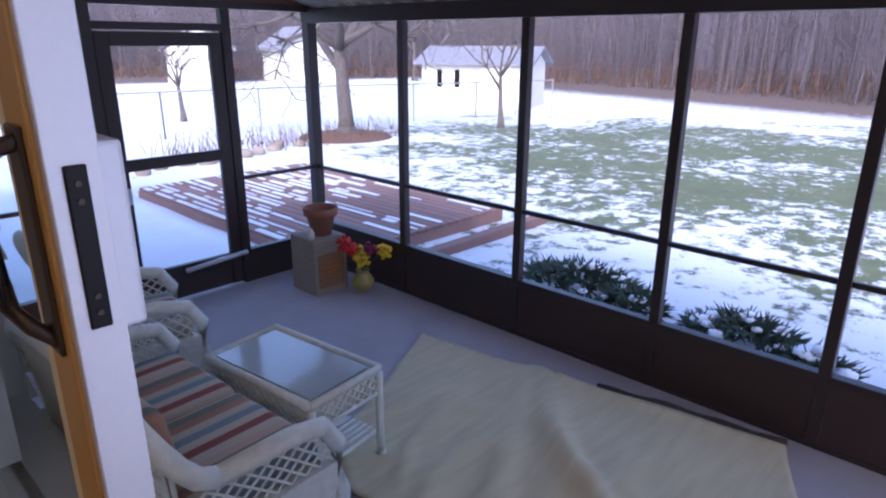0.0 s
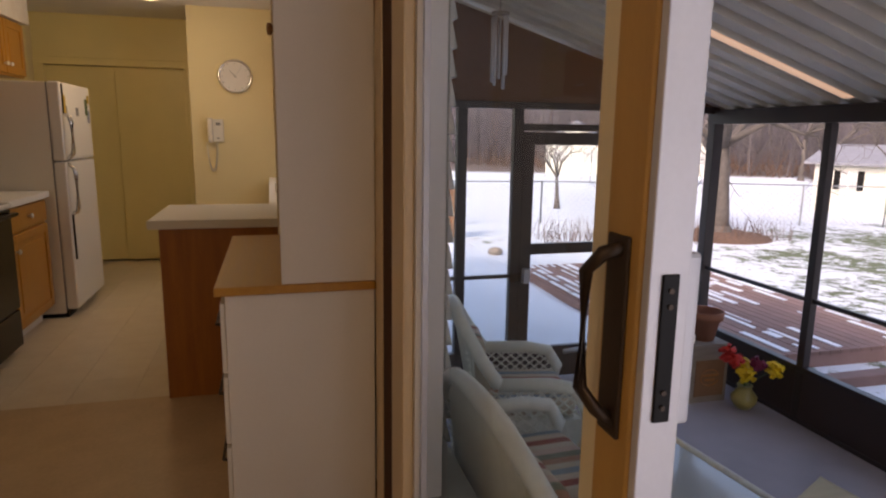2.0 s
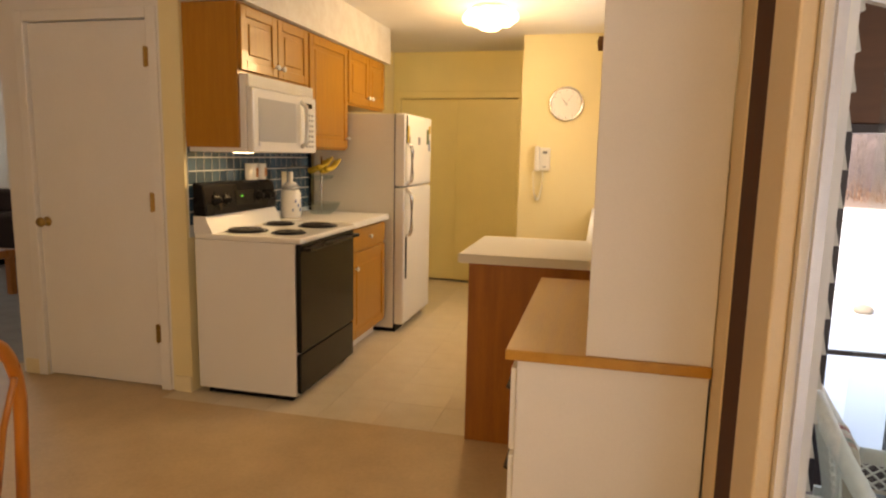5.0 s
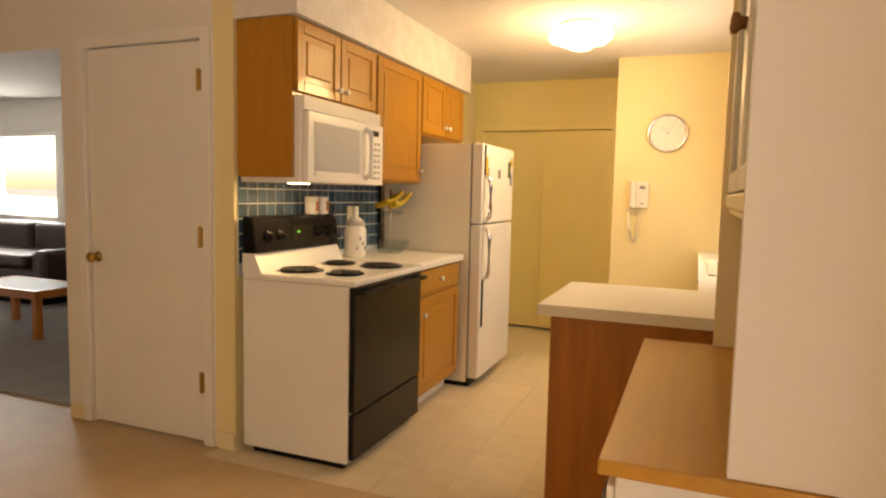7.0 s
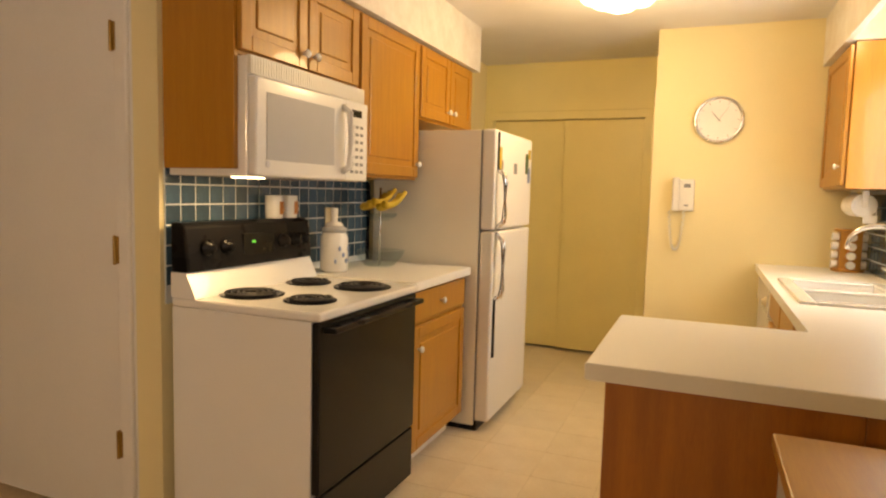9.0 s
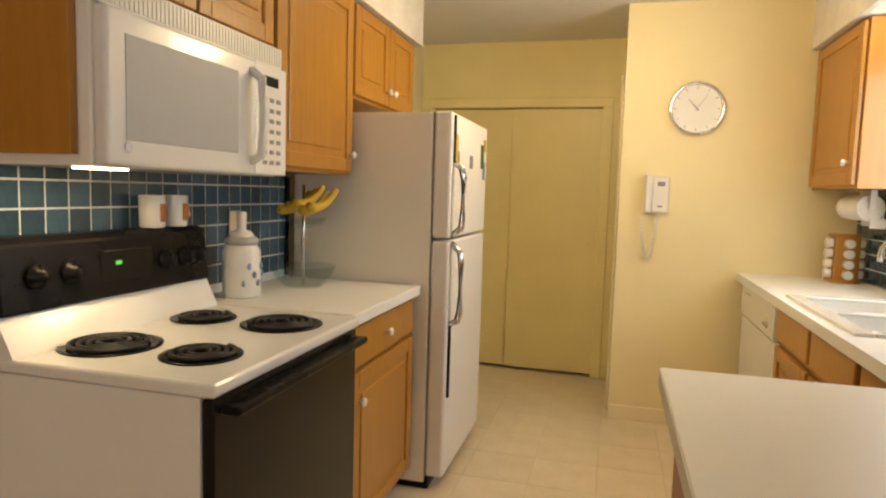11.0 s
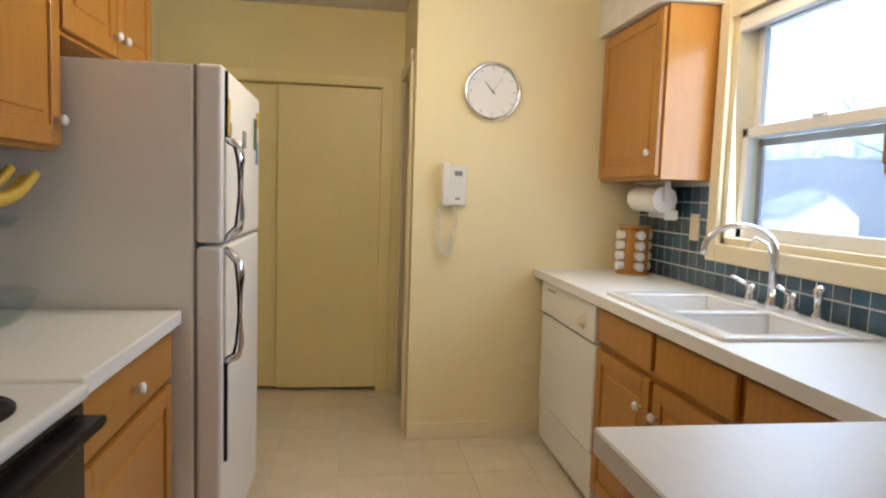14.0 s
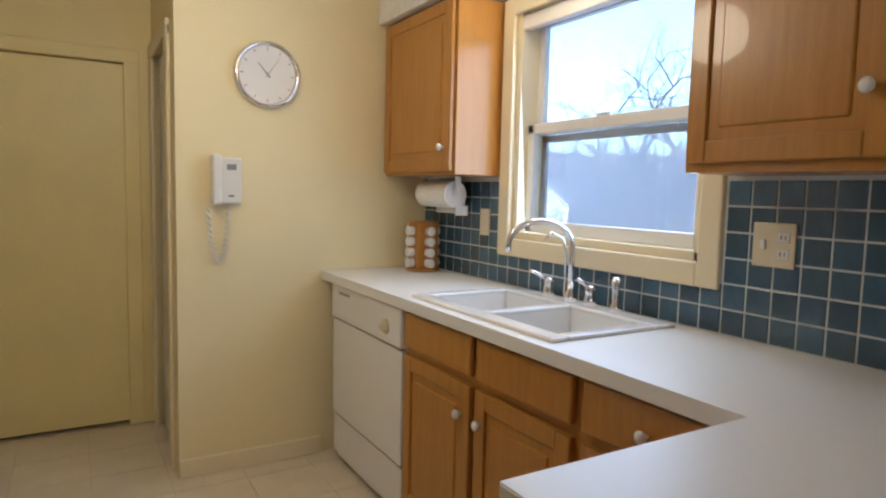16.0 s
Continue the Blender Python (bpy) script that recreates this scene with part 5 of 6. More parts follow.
# ---- outdoors ----


def ground_z(x, y):
    d = math.hypot(x - 4, y + 2)
    s = min(1, max(0, (d - 4) / 20))
    return -0.80 - 0.32 * s * s * (3 - 2 * s) + 0.03 * noise.noise((x * 0.35, y * 0.35, 0))


gm = mat("winter_lawn", (0.12, 0.14, 0.065), 0.95, scale=3, fine=14, second=(0.08, 0.095, 0.048), bump=0.5)
nt = gm.node_tree
b = nt.nodes["Principled BSDF"]
tc = nt.nodes.new("ShaderNodeTexCoord")
mp = nt.nodes.new("ShaderNodeMapping")
nt.links.new(tc.outputs["Object"], mp.inputs["Vector"])
big = nt.nodes.new("ShaderNodeTexNoise")
big.inputs["Scale"].default_value, big.inputs["Detail"].default_value, big.inputs["Roughness"].default_value = 0.36, 4, 0.6
fin = nt.nodes.new("ShaderNodeTexNoise")
fin.inputs["Scale"].default_value, fin.inputs["Detail"].default_value, fin.inputs["Roughness"].default_value = 4.0, 9, 0.75
for n in (big, fin):
    nt.links.new(mp.outputs[0], n.inputs["Vector"])
sepg = nt.nodes.new("ShaderNodeSeparateXYZ")
nt.links.new(tc.outputs["Object"], sepg.inputs[0])


def dist_field(cx, cy, rx, ry):
    """How far a place lies inside an ellipse on the lawn: 1 in its middle, 0 at its edge."""
    outs = []
    for axis, c_, r_ in ((0, cx, rx), (1, cy, ry)):
        s1 = nt.nodes.new("ShaderNodeMath")
        s1.operation = "SUBTRACT"
        s1.inputs[1].default_value = c_
        nt.links.new(sepg.outputs[axis], s1.inputs[0])
        s2 = nt.nodes.new("ShaderNodeMath")
        s2.operation = "DIVIDE"
        s2.inputs[1].default_value = r_
        nt.links.new(s1.outputs[0], s2.inputs[0])
        s3 = nt.nodes.new("ShaderNodeMath")
        s3.operation = "POWER"
        s3.inputs[1].default_value = 2
        nt.links.new(s2.outputs[0], s3.inputs[0])
        outs.append(s3)
    ad = nt.nodes.new("ShaderNodeMath")
    nt.links.new(outs[0].outputs[0], ad.inputs[0])
    nt.links.new(outs[1].outputs[0], ad.inputs[1])
    inv = nt.nodes.new("ShaderNodeMath")
    inv.operation = "SUBTRACT"
    inv.use_clamp = True
    inv.inputs[0].default_value = 1
    nt.links.new(ad.outputs[0], inv.inputs[1])
    return inv.outputs[0]


grass = dist_field(16.0, 0.5, 11.0, 12.0)
sum1 = nt.nodes.new("ShaderNodeMath")
sum1.operation = "MULTIPLY_ADD"
sum1.inputs[1].default_value = -0.33
nt.links.new(grass, sum1.inputs[0])
nt.links.new(fin.outputs[0], sum1.inputs[2])
sum2 = nt.nodes.new("ShaderNodeMath")
sum2.operation = "MULTIPLY_ADD"
sum2.inputs[1].default_value = 0.62
nt.links.new(big.outputs[0], sum2.inputs[0])
nt.links.new(sum1.outputs[0], sum2.inputs[2])
mask = nt.nodes.new("ShaderNodeValToRGB")
mask.color_ramp.elements[0].position, mask.color_ramp.elements[1].position = 0.575, 0.66
nt.links.new(sum2.outputs[0], mask.inputs[0])
mx = nt.nodes.new("ShaderNodeMix")
mx.data_type = "RGBA"
old = b.inputs["Base Color"].links[0].from_socket
nt.links.new(mask.outputs[0], mx.inputs[0])
nt.links.new(old, mx.inputs[6])
mx.inputs[7].default_value = (0.62, 0.65, 0.70, 1)
# brown leaf litter under the woods
edge = nt.nodes.new("ShaderNodeMath")
edge.operation = "MULTIPLY_ADD"
edge.inputs[1].default_value = -0.22
nt.links.new(sepg.outputs[1], edge.inputs[0])
nt.links.new(sepg.outputs[0], edge.inputs[2])
wob = nt.nodes.new("ShaderNodeMath")
wob.operation = "MULTIPLY_ADD"
wob.inputs[1].default_value = 7.0
nt.links.new(fin.outputs[0], wob.inputs[0])
nt.links.new(edge.outputs[0], wob.inputs[2])
far_y = nt.nodes.new("ShaderNodeMath")
far_y.operation = "MULTIPLY_ADD"
far_y.inputs[1].default_value = 0.35
nt.links.new(sepg.outputs[0], far_y.inputs[0])
nt.links.new(sepg.outputs[1], far_y.inputs[2])
far_z = nt.nodes.new("ShaderNodeMath")
far_z.operation = "ADD"
far_z.inputs[1].default_value = -14.0
nt.links.new(far_y.outputs[0], far_z.inputs[0])
either = nt.nodes.new("ShaderNodeMath")
either.operation = "MAXIMUM"
nt.links.new(edge.outputs[0], either.inputs[0])
nt.links.new(far_z.outputs[0], either.inputs[1])
nt.links.new(either.outputs[0], wob.inputs[2])
lit = nt.nodes.new("ShaderNodeMapRange")
lit.inputs["From Min"].default_value, lit.inputs["From Max"].default_value = 30.0, 32.5
nt.links.new(wob.outputs[0], lit.inputs["Value"])
mx2 = nt.nodes.new("ShaderNodeMix")
mx2.data_type = "RGBA"
nt.links.new(lit.outputs[0], mx2.inputs[0])
nt.links.new(mx.outputs[2], mx2.inputs[6])
mx2.inputs[7].default_value = (0.12, 0.085, 0.07, 1)
nt.links.new(mx2.outputs[2], b.inputs["Base Color"])


def ground_at(u, v):
    a, r = 2 * math.pi * u, 0.0 + 400 * v ** 3
    x, y = 8 + r * math.cos(a), r * math.sin(a)
    return Vector((x, y, ground_z(x, y) if r < 60 else -1.12))


gg = Geo().sheet(ground_at, 96, 70)
bmesh.ops.remove_doubles(gg.bm, verts=gg.bm.verts, dist=0.0005)
struct(gg.make("ground", gm, smooth=True), "winter lawn with patches of melting snow")
# deck with planks
dkk = struct(new("deck"), "red-brown wooden deck with melting snow")
dkk.location = (7.0, 3.2, -0.64)
Geo().box(5.72, 8.45, 1.15, 5.4, -0.85, -0.675).make("rim", DECKW, dkk)
for k in range(22):
    x = 5.75 + 0.123 * k
    ob = Geo().box(x, x + 0.112, 1.14, 5.42, -0.675, -0.64).make("plank", DECKW, dkk)
snow_strips = Geo()
for k in range(22):
    x = 5.75 + 0.123 * k
    y = 1.2
    while y < 5.3:
        ln = random.uniform(0.15, 0.8)
        dens = 0.75 if (y > 2.6 or x < 6.4) else 0.25
        if random.random() < dens:
            wv = random.uniform(0.02, 0.09)
            snow_strips.box(x + 0.004, x + 0.004 + wv, y, min(5.38, y + ln), -0.6385, -0.628)
        y += ln + random.uniform(0.02, 0.3)
tagged(snow_strips.make("deck_snow", SNOW), "streaks of thawing snow on the deck boards", "snow", kind="stuff")
lo = thing("landscape_timber", (7.6, 0.5, -0.8), "weathered timber edging half under snow", "timber")
Geo().box(6.3, 8.7, 0.66, 0.80, -0.86, -0.70).make("beam", DECKW, lo, 0.01)
pat = Geo().sheet(lambda u, v: (2.9 + 3.0 * u, 0.98 + 7.5 * v, -0.72 + 0.05 * noise.noise((u * 4, v * 7, 1)) - 0.10 * max(0, u - 0.85) / 0.15), 20, 40)
struct(pat.make("snow_patio", SNOW, smooth=True), "snow-covered patio beside the porch")
# stone edging and mulch ring
mu = thing("mulch_bed", (12.1, 8.9, -0.95), "brown mulch mound round the big tree", "mulch")
Geo().lathe((12.1, 8.9, -1.05), [(1.25, 0), (1.1, 0.16), (0.5, 0.26), (0.05, 0.28)], 26).make("mound", MULCH, mu, smooth=True)
for i in range(14):
    x, y = 6.2 + 0.42 * i + random.uniform(-0.1, 0.1), 7.3 + 0.12 * i + random.uniform(-0.2, 0.2)
    st = thing("edging_stone", (x, y, -0.8), "grey rough edging stone of the flower bed", "stone", "bed edging stones")
    Geo().ball((x, y, ground_z(x, y) + 0.05), 0.14, random.uniform(0.9, 1.5), random.uniform(0.8, 1.2), random.uniform(0.6, 0.9), 2).make("stone", CRATEW, st, smooth=True)
fp = thing("fence_panel", (5.7, 9.7, -0.9), "weathered brown wooden screen panel in the yard", "fence panel")
for k in range(9):
    x = 5.2 + 0.112 * k
    Geo().box(x, x + 0.104, 9.69, 9.71, -0.95, 0.22 + 0.01 * (k % 2)).make("board", CRATEB, fp, 0.002)
Geo().box(5.2, 6.2, 9.712, 9.75, -0.6, -0.52).box(5.2, 6.2, 9.712, 9.75, 0.02, 0.10).make("rail", CRATEB, fp)
scrub = Geo()
for i in range(420):
    x, y = random.uniform(7.5, 13.5), random.uniform(8.0, 9.6)
    z = ground_z(x, y)
    scrub.rod((x, y, z), (x + random.uniform(-0.2, 0.2), y + random.uniform(-0.2, 0.2), z + random.uniform(0.15, 0.55)), 0.008, 0.002, n=3)
tagged(scrub.make("dry_shrubs", MULCH), "dry brown flower-bed stalks", "shrub", kind="stuff")


def tree(name, at, h, r, label, depth=4, spread=0.6, first=0.3, seed=1):
    """A bare tree: tapered trunk, limbs and twigs."""
    rng = random.Random(seed)
    ob = thing(name, at, label, "tree")
    trunk, twigs = Geo(), Geo()

    def grow(g, p, d, ln, rad, lv):
        pts = [p]
        for k in range(4):
            wob_ = 0.03 if lv == 0 else 0.12
            d = (d + Vector((rng.gauss(0, wob_), rng.gauss(0, wob_), rng.gauss(0.02, 0.07)))).normalized()
            p = p + d * ln / 4
            pts.append(p)
        g.tube(pts, rad, 8 if lv == 0 else (6 if lv < 3 else 3), rad * 0.6)
        if lv >= depth:
            return
        n = 5 if lv == 0 else rng.choice((3, 4)) if lv < 2 else rng.choice((2, 3, 3))
        for k in range(n):
            a = 2 * math.pi * (k + rng.random() * 0.6) / n
            q = d.to_track_quat("Z", "Y")
            nd = (q @ Vector((math.cos(a) * spread, math.sin(a) * spread, rng.uniform(0.45, 0.9)))).normalized()
            start = pts[rng.choice((3, 4))] if lv else pts[rng.choice((3, 4, 4))]
            grow(twigs if lv >= 1 else trunk, start, nd, ln * rng.uniform(0.62, 0.88), rad * rng.uniform(0.44, 0.60), lv + 1)

    b0 = Vector(at)
    trunk.lathe(b0 - Vector((0, 0, 0.1)), [(r * 1.7, 0), (r * 1.25, 0.18), (r * 1.05, 0.4)], 12)
    grow(trunk, b0, Vector((0, 0, 1)), h * first, r, 0)
    trunk.make("trunk", BARK, ob, smooth=True)
    twigs.make("branches", BARK, ob, smooth=True)
    return ob


tree("shade_tree", (12.05, 8.8, -0.95), 8.5, 0.21, "large bare shade tree with a thick forked trunk", 6, 1.0, 0.25, 5)
tree("young_tree", (16.8, 7.8, -1.0), 4.6, 0.085, "young bare tree in the lawn", 5, 0.55, 0.30, 8)
tree("young_tree", (11.3, 15.9, -1.05), 3.8, 0.08, "young bare tree beyond the fence", 5, 0.5, 0.27, 11)
tree("yard_tree", (27.0, 20.0, -1.1), 7.0, 0.14, "bare tree at the far side of the yard", 5, 0.6, 0.3, 14)
tree("yard_tree", (32.0, 27.0, -1.1), 8.0, 0.16, "bare tree beyond the shed", 5, 0.6, 0.3, 15)
# shed
shd = thing("garden_shed", (22.0, 13.0, -1.1), "white sided garden shed with a low gable roof", "shed")
ux = Vector((21.9 - 20.3, 10.6 - 14.5, 0)).normalized()
uy = Vector((-ux.y, ux.x, 0))
o0 = Vector((20.3, 14.5, -1.12))


def sp_(a, d, z):
    return o0 + ux * a + uy * d + Vector((0, 0, z))


W_, D_ = 4.2, 2.8
Geo().prism([sp_(0, 0, 0), sp_(W_, 0, 0), sp_(W_, 0, 1.65), sp_(0, 0, 1.65)], uy * D_).prism([sp_(W_ - 0.02, 0, 1.65), sp_(W_ - 0.02, D_, 1.65), sp_(W_ - 0.02, D_ / 2, 2.15)], ux * 0.02).make("walls", SHEDW, shd)
sid = Geo()
for k in range(11):
    sid.prism([sp_(0, -0.01, 0.14 * k + 0.1), sp_(W_, -0.01, 0.14 * k + 0.1), sp_(W_, -0.03, 0.14 * k + 0.11), sp_(0, -0.03, 0.14 * k + 0.11)], (0, 0, 0.02))
sid.make("siding", SHEDW, shd)
Geo().prism([sp_(-0.25, -0.3, 1.60), sp_(-0.25, D_ / 2, 2.20), sp_(-0.25, D_ / 2, 2.28), sp_(-0.25, -0.3, 1.68)], ux * (W_ + 0.5)).prism([sp_(-0.25, D_ + 0.3, 1.60), sp_(-0.25, D_ / 2, 2.20), sp_(-0.25, D_ / 2, 2.28), sp_(-0.25, D_ + 0.3, 1.68)], ux * (W_ + 0.5)).make("roof", SHEDROOF, shd)
Geo().prism([sp_(0.85, -0.04, 0.8), sp_(1.35, -0.04, 0.8), sp_(1.35, -0.04, 1.4), sp_(0.85, -0.04, 1.4)], uy * 0.03).make("window", GREYGLASS, shd)
Geo().prism([sp_(0.65, -0.06, 0.78), sp_(0.83, -0.06, 0.78), sp_(0.83, -0.06, 1.42), sp_(0.65, -0.06, 1.42)], uy * 0.04).prism([sp_(1.37, -0.06, 0.78), sp_(1.55, -0.06, 0.78), sp_(1.55, -0.06, 1.42), sp_(1.37, -0.06, 1.42)], uy * 0.04).make("shutters", BLACKPL, shd)
Geo().prism([sp_(0.85, -0.06, 1.09), sp_(1.35, -0.06, 1.09), sp_(1.35, -0.06, 1.35), sp_(0.85, -0.06, 1.12)], uy * 0.03).prism([sp_(1.08, -0.06, 0.8), sp_(1.12, -0.06, 0.8), sp_(1.12, -0.06, 1.4), sp_(1.08, -0.06, 1.4)], uy * 0.03).make("muntins", WHITETRIM, shd)
Geo().prism([sp_(2.4, -0.05, 0.05), sp_(3.6, -0.05, 0.05), sp_(3.6, -0.05, 1.5), sp_(2.4, -0.05, 1.5)], uy * 0.03).make("door", WHITETRIM, shd)
# far houses


def far_house(x, y, w, d, h, turn, label):
    ob = thing("far_house", (0, 0, 0), label, "house", "far houses")
    Geo().box(-w / 2, w / 2, -d / 2, d / 2, -0.3, h).prism([(-w / 2, -d / 2, h), (-w / 2, d / 2, h), (-w / 2, 0, h + d * 0.35)], (w, 0, 0)).make("walls", SHEDW, ob)
    Geo().prism([(-w / 2 - 0.2, -d / 2 - 0.3, h - 0.1), (-w / 2 - 0.2, 0, h + d * 0.35 + 0.05), (-w / 2 - 0.2, 0, h + d * 0.35 + 0.2), (-w / 2 - 0.2, -d / 2 - 0.3, h + 0.1)], (w + 0.4, 0, 0)).prism([(-w / 2 - 0.2, d / 2 + 0.3, h - 0.1), (-w / 2 - 0.2, 0, h + d * 0.35 + 0.05), (-w / 2 - 0.2, 0, h + d * 0.35 + 0.2), (-w / 2 - 0.2, d / 2 + 0.3, h + 0.1)], (w + 0.4, 0, 0)).make("roof", SHEDROOF, ob)
    for k in range(3):
        xx = -w / 2 + w * (k + 0.5) / 3
        Geo().box(xx - 0.4, xx + 0.4, -d / 2 - 0.05, -d / 2 + 0.02, h * 0.4, h * 0.75).make("window", GREYGLASS, ob)
    for s in (-0.25, 0.25):
        Geo().box(-w / 2 - 0.05, -w / 2 + 0.02, s * d - 0.4, s * d + 0.4, h * 0.4, h * 0.75).make("window", GREYGLASS, ob)
    ob.matrix_basis = pose(x, y, -1.1, 0, 0, turn)
    return ob


far_house(21.6, 35.0, 4.2, 3.6, 1.9, 60, "far white house beyond the fence")
far_house(27.0, 32.5, 3.8, 3.4, 1.9, 80, "far white house with a steep gable")
# chain-link fence
fe = thing("chain_link_fence", (12, 11, -1.0), "galvanised chain-link fence across the yard", "fence")
line = [Vector((4.5, 12.2, -0.98)), Vector((9.0, 12.0, -1.0)), Vector((13.8, 11.2, -1.02)), Vector((18.5, 10.2, -1.08)), Vector((22, 9.6, -1.1))]
posts, mesh_ = Geo(), Geo()
for p, q in zip(line, line[1:]):
    n = max(2, int((q - p).length / 2.4))
    for k in range(n + 1):
        s = p.lerp(q, k / n)
        posts.rod(s, s + Vector((0, 0, 1.15)), 0.025, n=6)
    posts.rod(p + Vector((0, 0, 1.13)), q + Vector((0, 0, 1.13)), 0.018, n=5)
    m = int((q - p).length / 0.16)
    for k in range(-7, m + 1):
        for sgn in (0, 1):
            a, b = (k, k + 7) if sgn else (k + 7, k)
            if min(a, b) < 0 or max(a, b) > m:
                continue
            mesh_.rod(p.lerp(q, a / m) + Vector((0, 0, 0.03)), p.lerp(q, b / m) + Vector((0, 0, 1.12)), 0.003, n=3)
posts.make("posts", GALV, fe)
mesh_.make("wire_mesh", GALV, fe)
# evergreen shrubs at the porch


def juniper(x, y, sx, sy, h, n, seed):
    rng = random.Random(seed)
    ob = thing("juniper", (x, y, -0.8), "low spreading dark evergreen shrub dusted with snow", "shrub", "evergreen shrubs")
    g, s_ = Geo(), Geo()
    for k in range(n):
        a, r = rng.uniform(0, 6.28), rng.random() ** 0.6
        p = Vector((x + sx * r * math.cos(a), y + sy * r * math.sin(a), ground_z(x, y) + h * (1 - r * r) * rng.uniform(0.4, 1.0)))
        d = Vector((math.cos(a) + rng.gauss(0, 0.5), math.sin(a) + rng.gauss(0, 0.5), rng.uniform(0.1, 0.7))).normalized()
        for j in range(5):
            dd = (d + Vector((rng.gauss(0, 0.5), rng.gauss(0, 0.5), rng.gauss(0, 0.4)))).normalized()
            g.rod(p, p + dd * rng.uniform(0.06, 0.16), 0.016, 0.002, n=3)
        if rng.random() < 0.10:
            s_.ball(p + Vector((0, 0, 0.05)), rng.uniform(0.03, 0.07), 1.3, 1.3, 0.5, 1)
    g.make("foliage", JUNIPER, ob)
    s_.make("snow_clumps", SNOW, ob, smooth=True)


juniper(7.15, -0.75, 0.42, 0.55, 0.16, 240, 3)
juniper(7.0, -1.35, 0.25, 0.25, 0.14, 90, 4)
juniper(7.0, -2.25, 0.32, 0.42, 0.15, 170, 5)
juniper(6.85, -2.75, 0.2, 0.25, 0.12, 70, 6)
# woods
rng = random.Random(7)
wd = Geo()
for k in range(1500):
    a = radians(rng.uniform(-62, 88))
    far = 27 + 24 * rng.random() + 22 * max(0, math.sin(a)) ** 1
    x, y = 3 + far * math.cos(a), -3 + far * math.sin(a)
    if 18 < x < 27 and 8 < y < 19:
        continue
    h = rng.uniform(7, 15) if a < radians(28) else rng.uniform(4, 7.5)
    r = rng.uniform(0.02, 0.07)
    lean = Vector((rng.gauss(0, 0.4), rng.gauss(0, 0.4), h))
    p = Vector((x, y, -1.2))
    wd.rod(p, p + lean, r, r * 0.3, n=5)
    for j in range(18):
        s = rng.uniform(0.08, 0.95)
        q = p + lean * s
        b_ = rng.uniform(0, 6.28)
        wd.rod(q, q + Vector((math.cos(b_), math.sin(b_), rng.uniform(0.4, 1.2))) * rng.uniform(0.6, 2.0), r * 0.28, 0.008, n=3)
tagged(wd.make("far_woods", WOODTRUNK), "bare winter woods behind the lawn", "woods", kind="stuff")
br = Geo()
for k in range(3400):
    a = radians(rng.uniform(-62, 85))
    far = 27 + 12 * rng.random() + 22 * max(0, math.sin(a))
    x, y = 3 + far * math.cos(a), -3 + far * math.sin(a)
    if 17 < x < 28 and 7 < y < 19:
        continue
    br.rod((x, y, -1.2), (x + rng.gauss(0, 0.4), y + rng.gauss(0, 0.4), -1.2 + rng.uniform(0.4, 1.9)), 0.03, 0.004, n=3)
tagged(br.make("woodland_brush", MULCH), "brown brush along the edge of the woods", "brush", kind="stuff")
bd = Geo().sheet(lambda u, v: (3 + 66 * math.cos(radians(-80 + 170 * u)), -3 + 66 * math.sin(radians(-80 + 170 * u)), -2 + (17 - 9.5 * min(1, max(0, (170 * u - 105) / 12))) * v + (1.0 * noise.noise((u * 90, 0, 0)) if v > 0.9 else 0)), 240, 10)
struct(bd.make("backdrop", mat("distant_bare_woods", (0.125, 0.11, 0.135), 1.0, scale=1.0, fine=7, stretch=(1, 1, 0.12), second=(0.06, 0.052, 0.062))), "distant bare woods")

# ---- wall and floor tiles ----
def shared(name, geo, material):
    bmesh.ops.recalc_face_normals(geo.bm, faces=geo.bm.faces)
    me = bpy.data.meshes.new(name)
    geo.bm.to_mesh(me)
    geo.bm.free()
    me.materials.append(material)
    return me


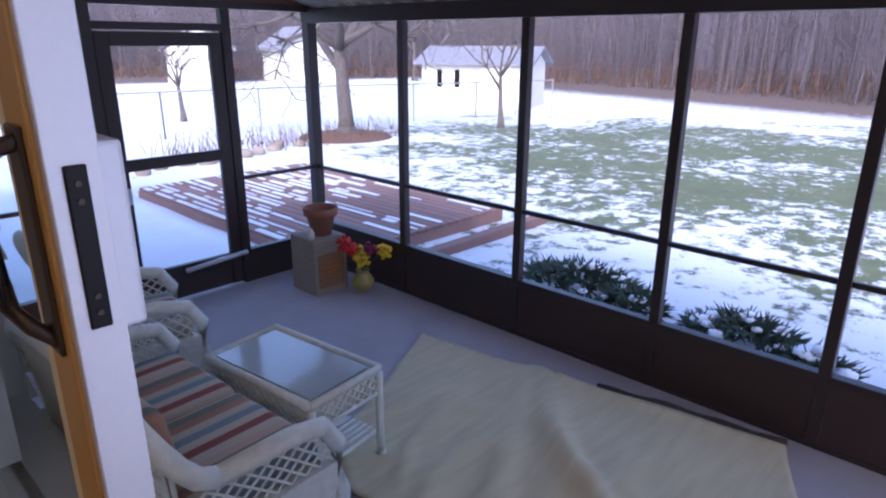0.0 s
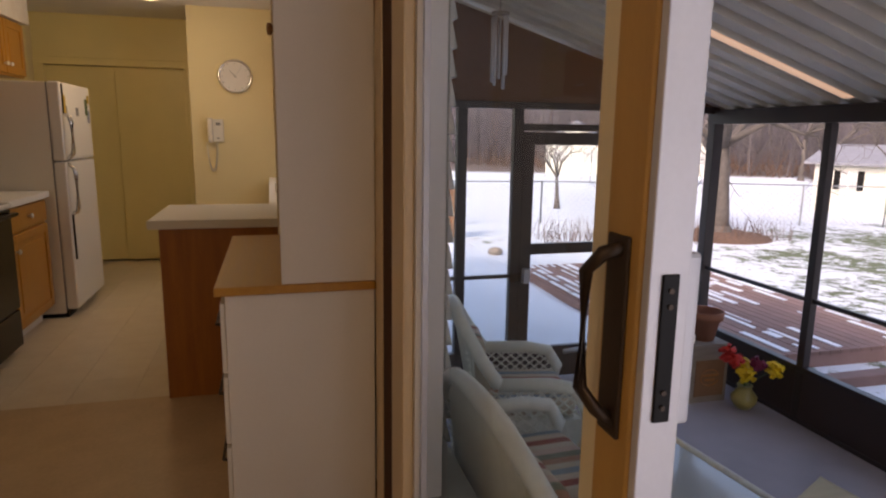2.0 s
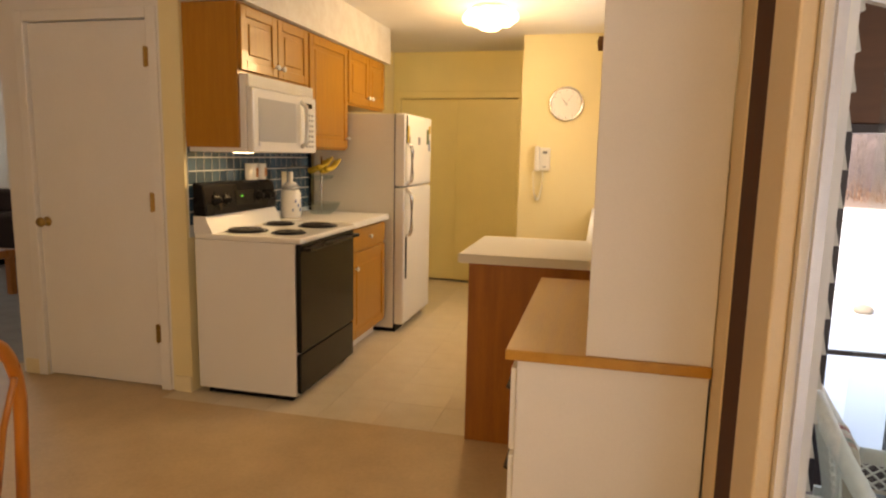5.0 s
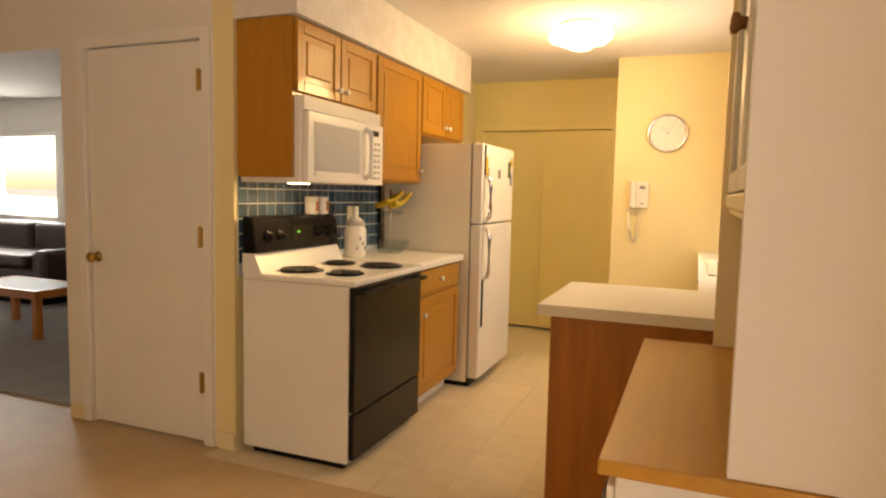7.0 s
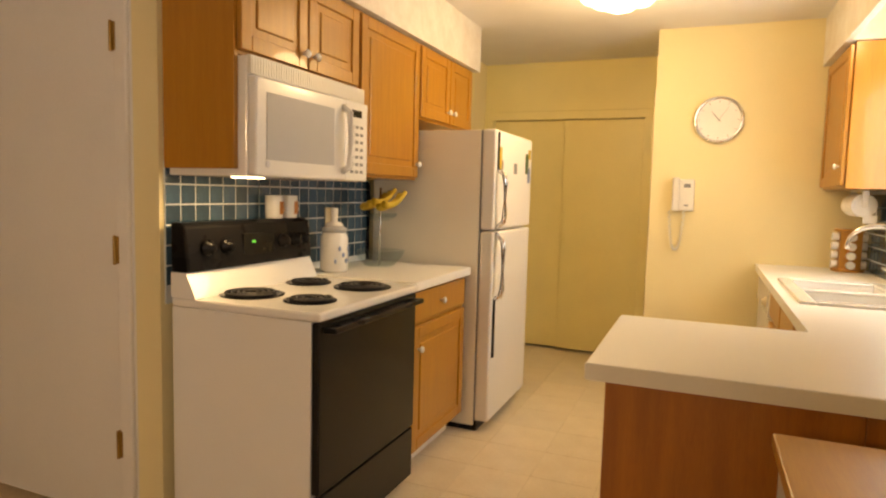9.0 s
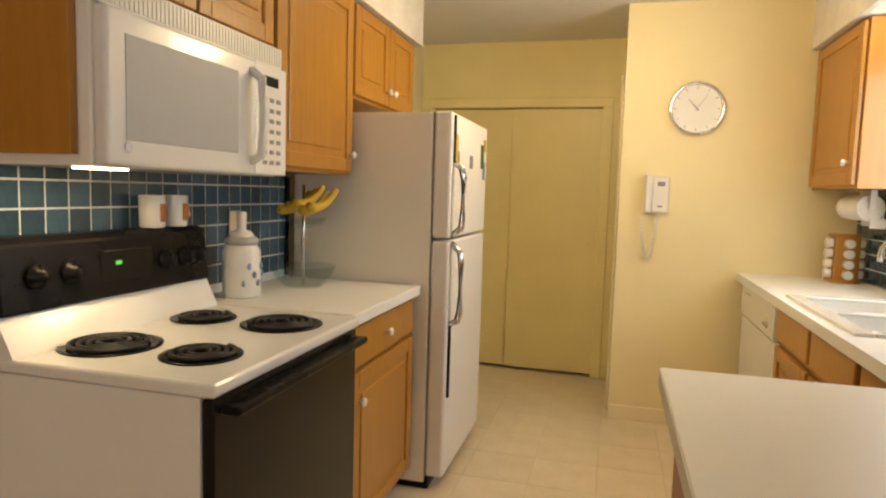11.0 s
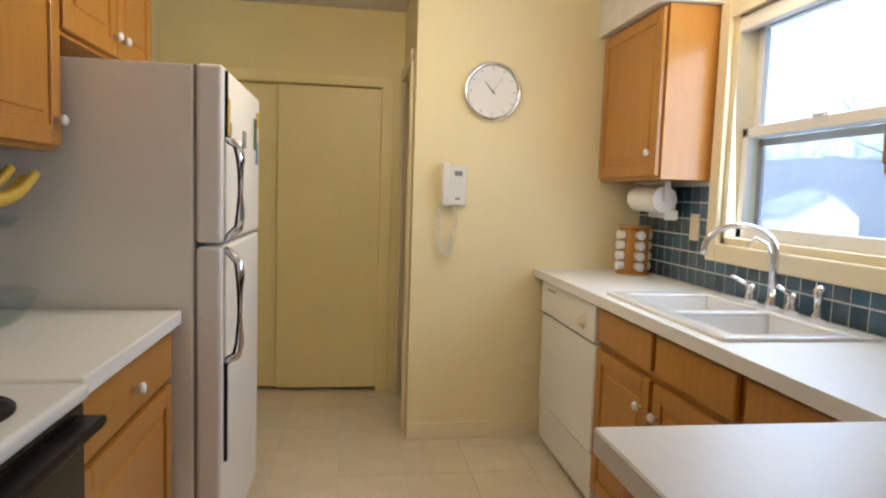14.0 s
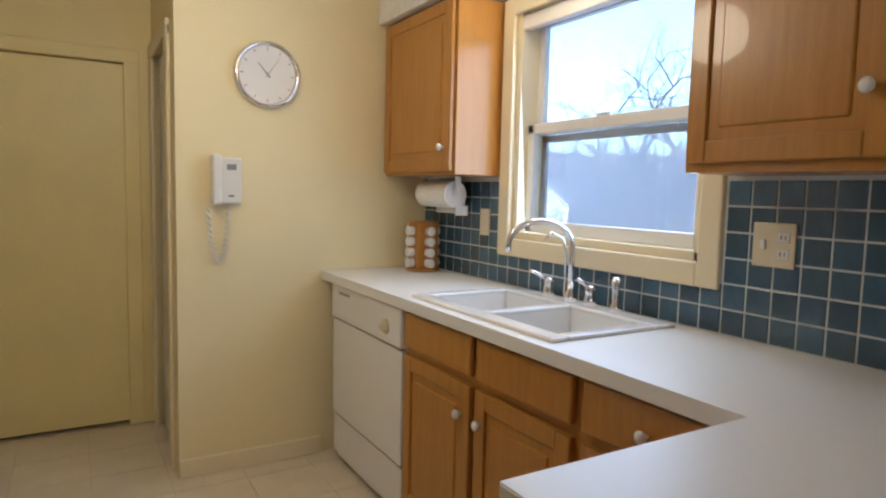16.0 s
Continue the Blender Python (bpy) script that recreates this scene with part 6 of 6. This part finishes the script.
def tile_mesh(name, a, b, t, e, material):
    """A tile a by b lying in the plane z = 0, its face raised t, its edges eased by e."""
    g = Geo()
    lo_ = [(-a / 2, -b / 2, 0), (a / 2, -b / 2, 0), (a / 2, b / 2, 0), (-a / 2, b / 2, 0)]
    v0 = [g.bm.verts.new(p) for p in lo_]
    v1 = [g.bm.verts.new((p[0], p[1], t - e)) for p in lo_]
    v2 = [g.bm.verts.new((p[0] - math.copysign(e, p[0]), p[1] - math.copysign(e, p[1]), t)) for p in lo_]
    for p, q in ((v0, v1), (v1, v2)):
        for k in range(4):
            g.bm.faces.new((p[k], p[(k + 1) % 4], q[(k + 1) % 4], q[k]))
    g.bm.faces.new(v2)
    return shared(name, g, material)


TS = 0.0745
wall_tile = tile_mesh("tile", TS - 0.006, TS - 0.006, 0.0022, 0.0008, TILE)
struct(Geo().box(2.692, 2.6995, -0.34, 2.725, 0.916, 1.0455).box(2.692, 2.6995, 2.046, 2.725, 1.0455, 1.384).box(2.692, 2.6995, -0.34, 0.944, 1.0455, 1.374).make("grout_right", GROUT), "pale grout bed of the tiled splashback")
struct(Geo().box(0.0005, 0.006, 0.0, 1.485, 0.88, 1.40).make("grout_left", GROUT), "pale grout bed of the tiled splashback")


def put_tile(me, parent, m):
    ob = new("tile", me)
    ob.parent = parent
    ob.matrix_basis = m


k = 0
y = 2.725 - TS / 2
while y > -0.33:
    for r in range(6):
        z = 0.918 + TS * (r + 0.5)
        if 0.944 - TS / 2 < y < 2.046 + TS / 2 and z > 1.045:
            continue
        put_tile(wall_tile, wall_e, Matrix.Translation((2.692, y, z)) @ Euler((0, radians(-90), 0)).to_matrix().to_4x4())
    y -= TS
y = TS / 2
while y < 1.46:
    for r in range(6):
        z = 0.945 + TS * (r + 0.5)
        put_tile(wall_tile, wall_w, Matrix.Translation((0.006, y, z)) @ Euler((0, radians(90), 0)).to_matrix().to_4x4())
    y += TS
FT = 0.305
floor_tile = tile_mesh("tile", FT - 0.0025, FT - 0.0025, 0.003, 0.0008, VINYL)
for i in range(10):
    for j in range(13):
        x, y = FT * (i + 0.5) - 0.1, -0.14 + FT * (j + 0.5)
        if x < 2.4 and y < 3.9:
            put_tile(floor_tile, kfloor, Matrix.Translation((x, y, -0.003)))
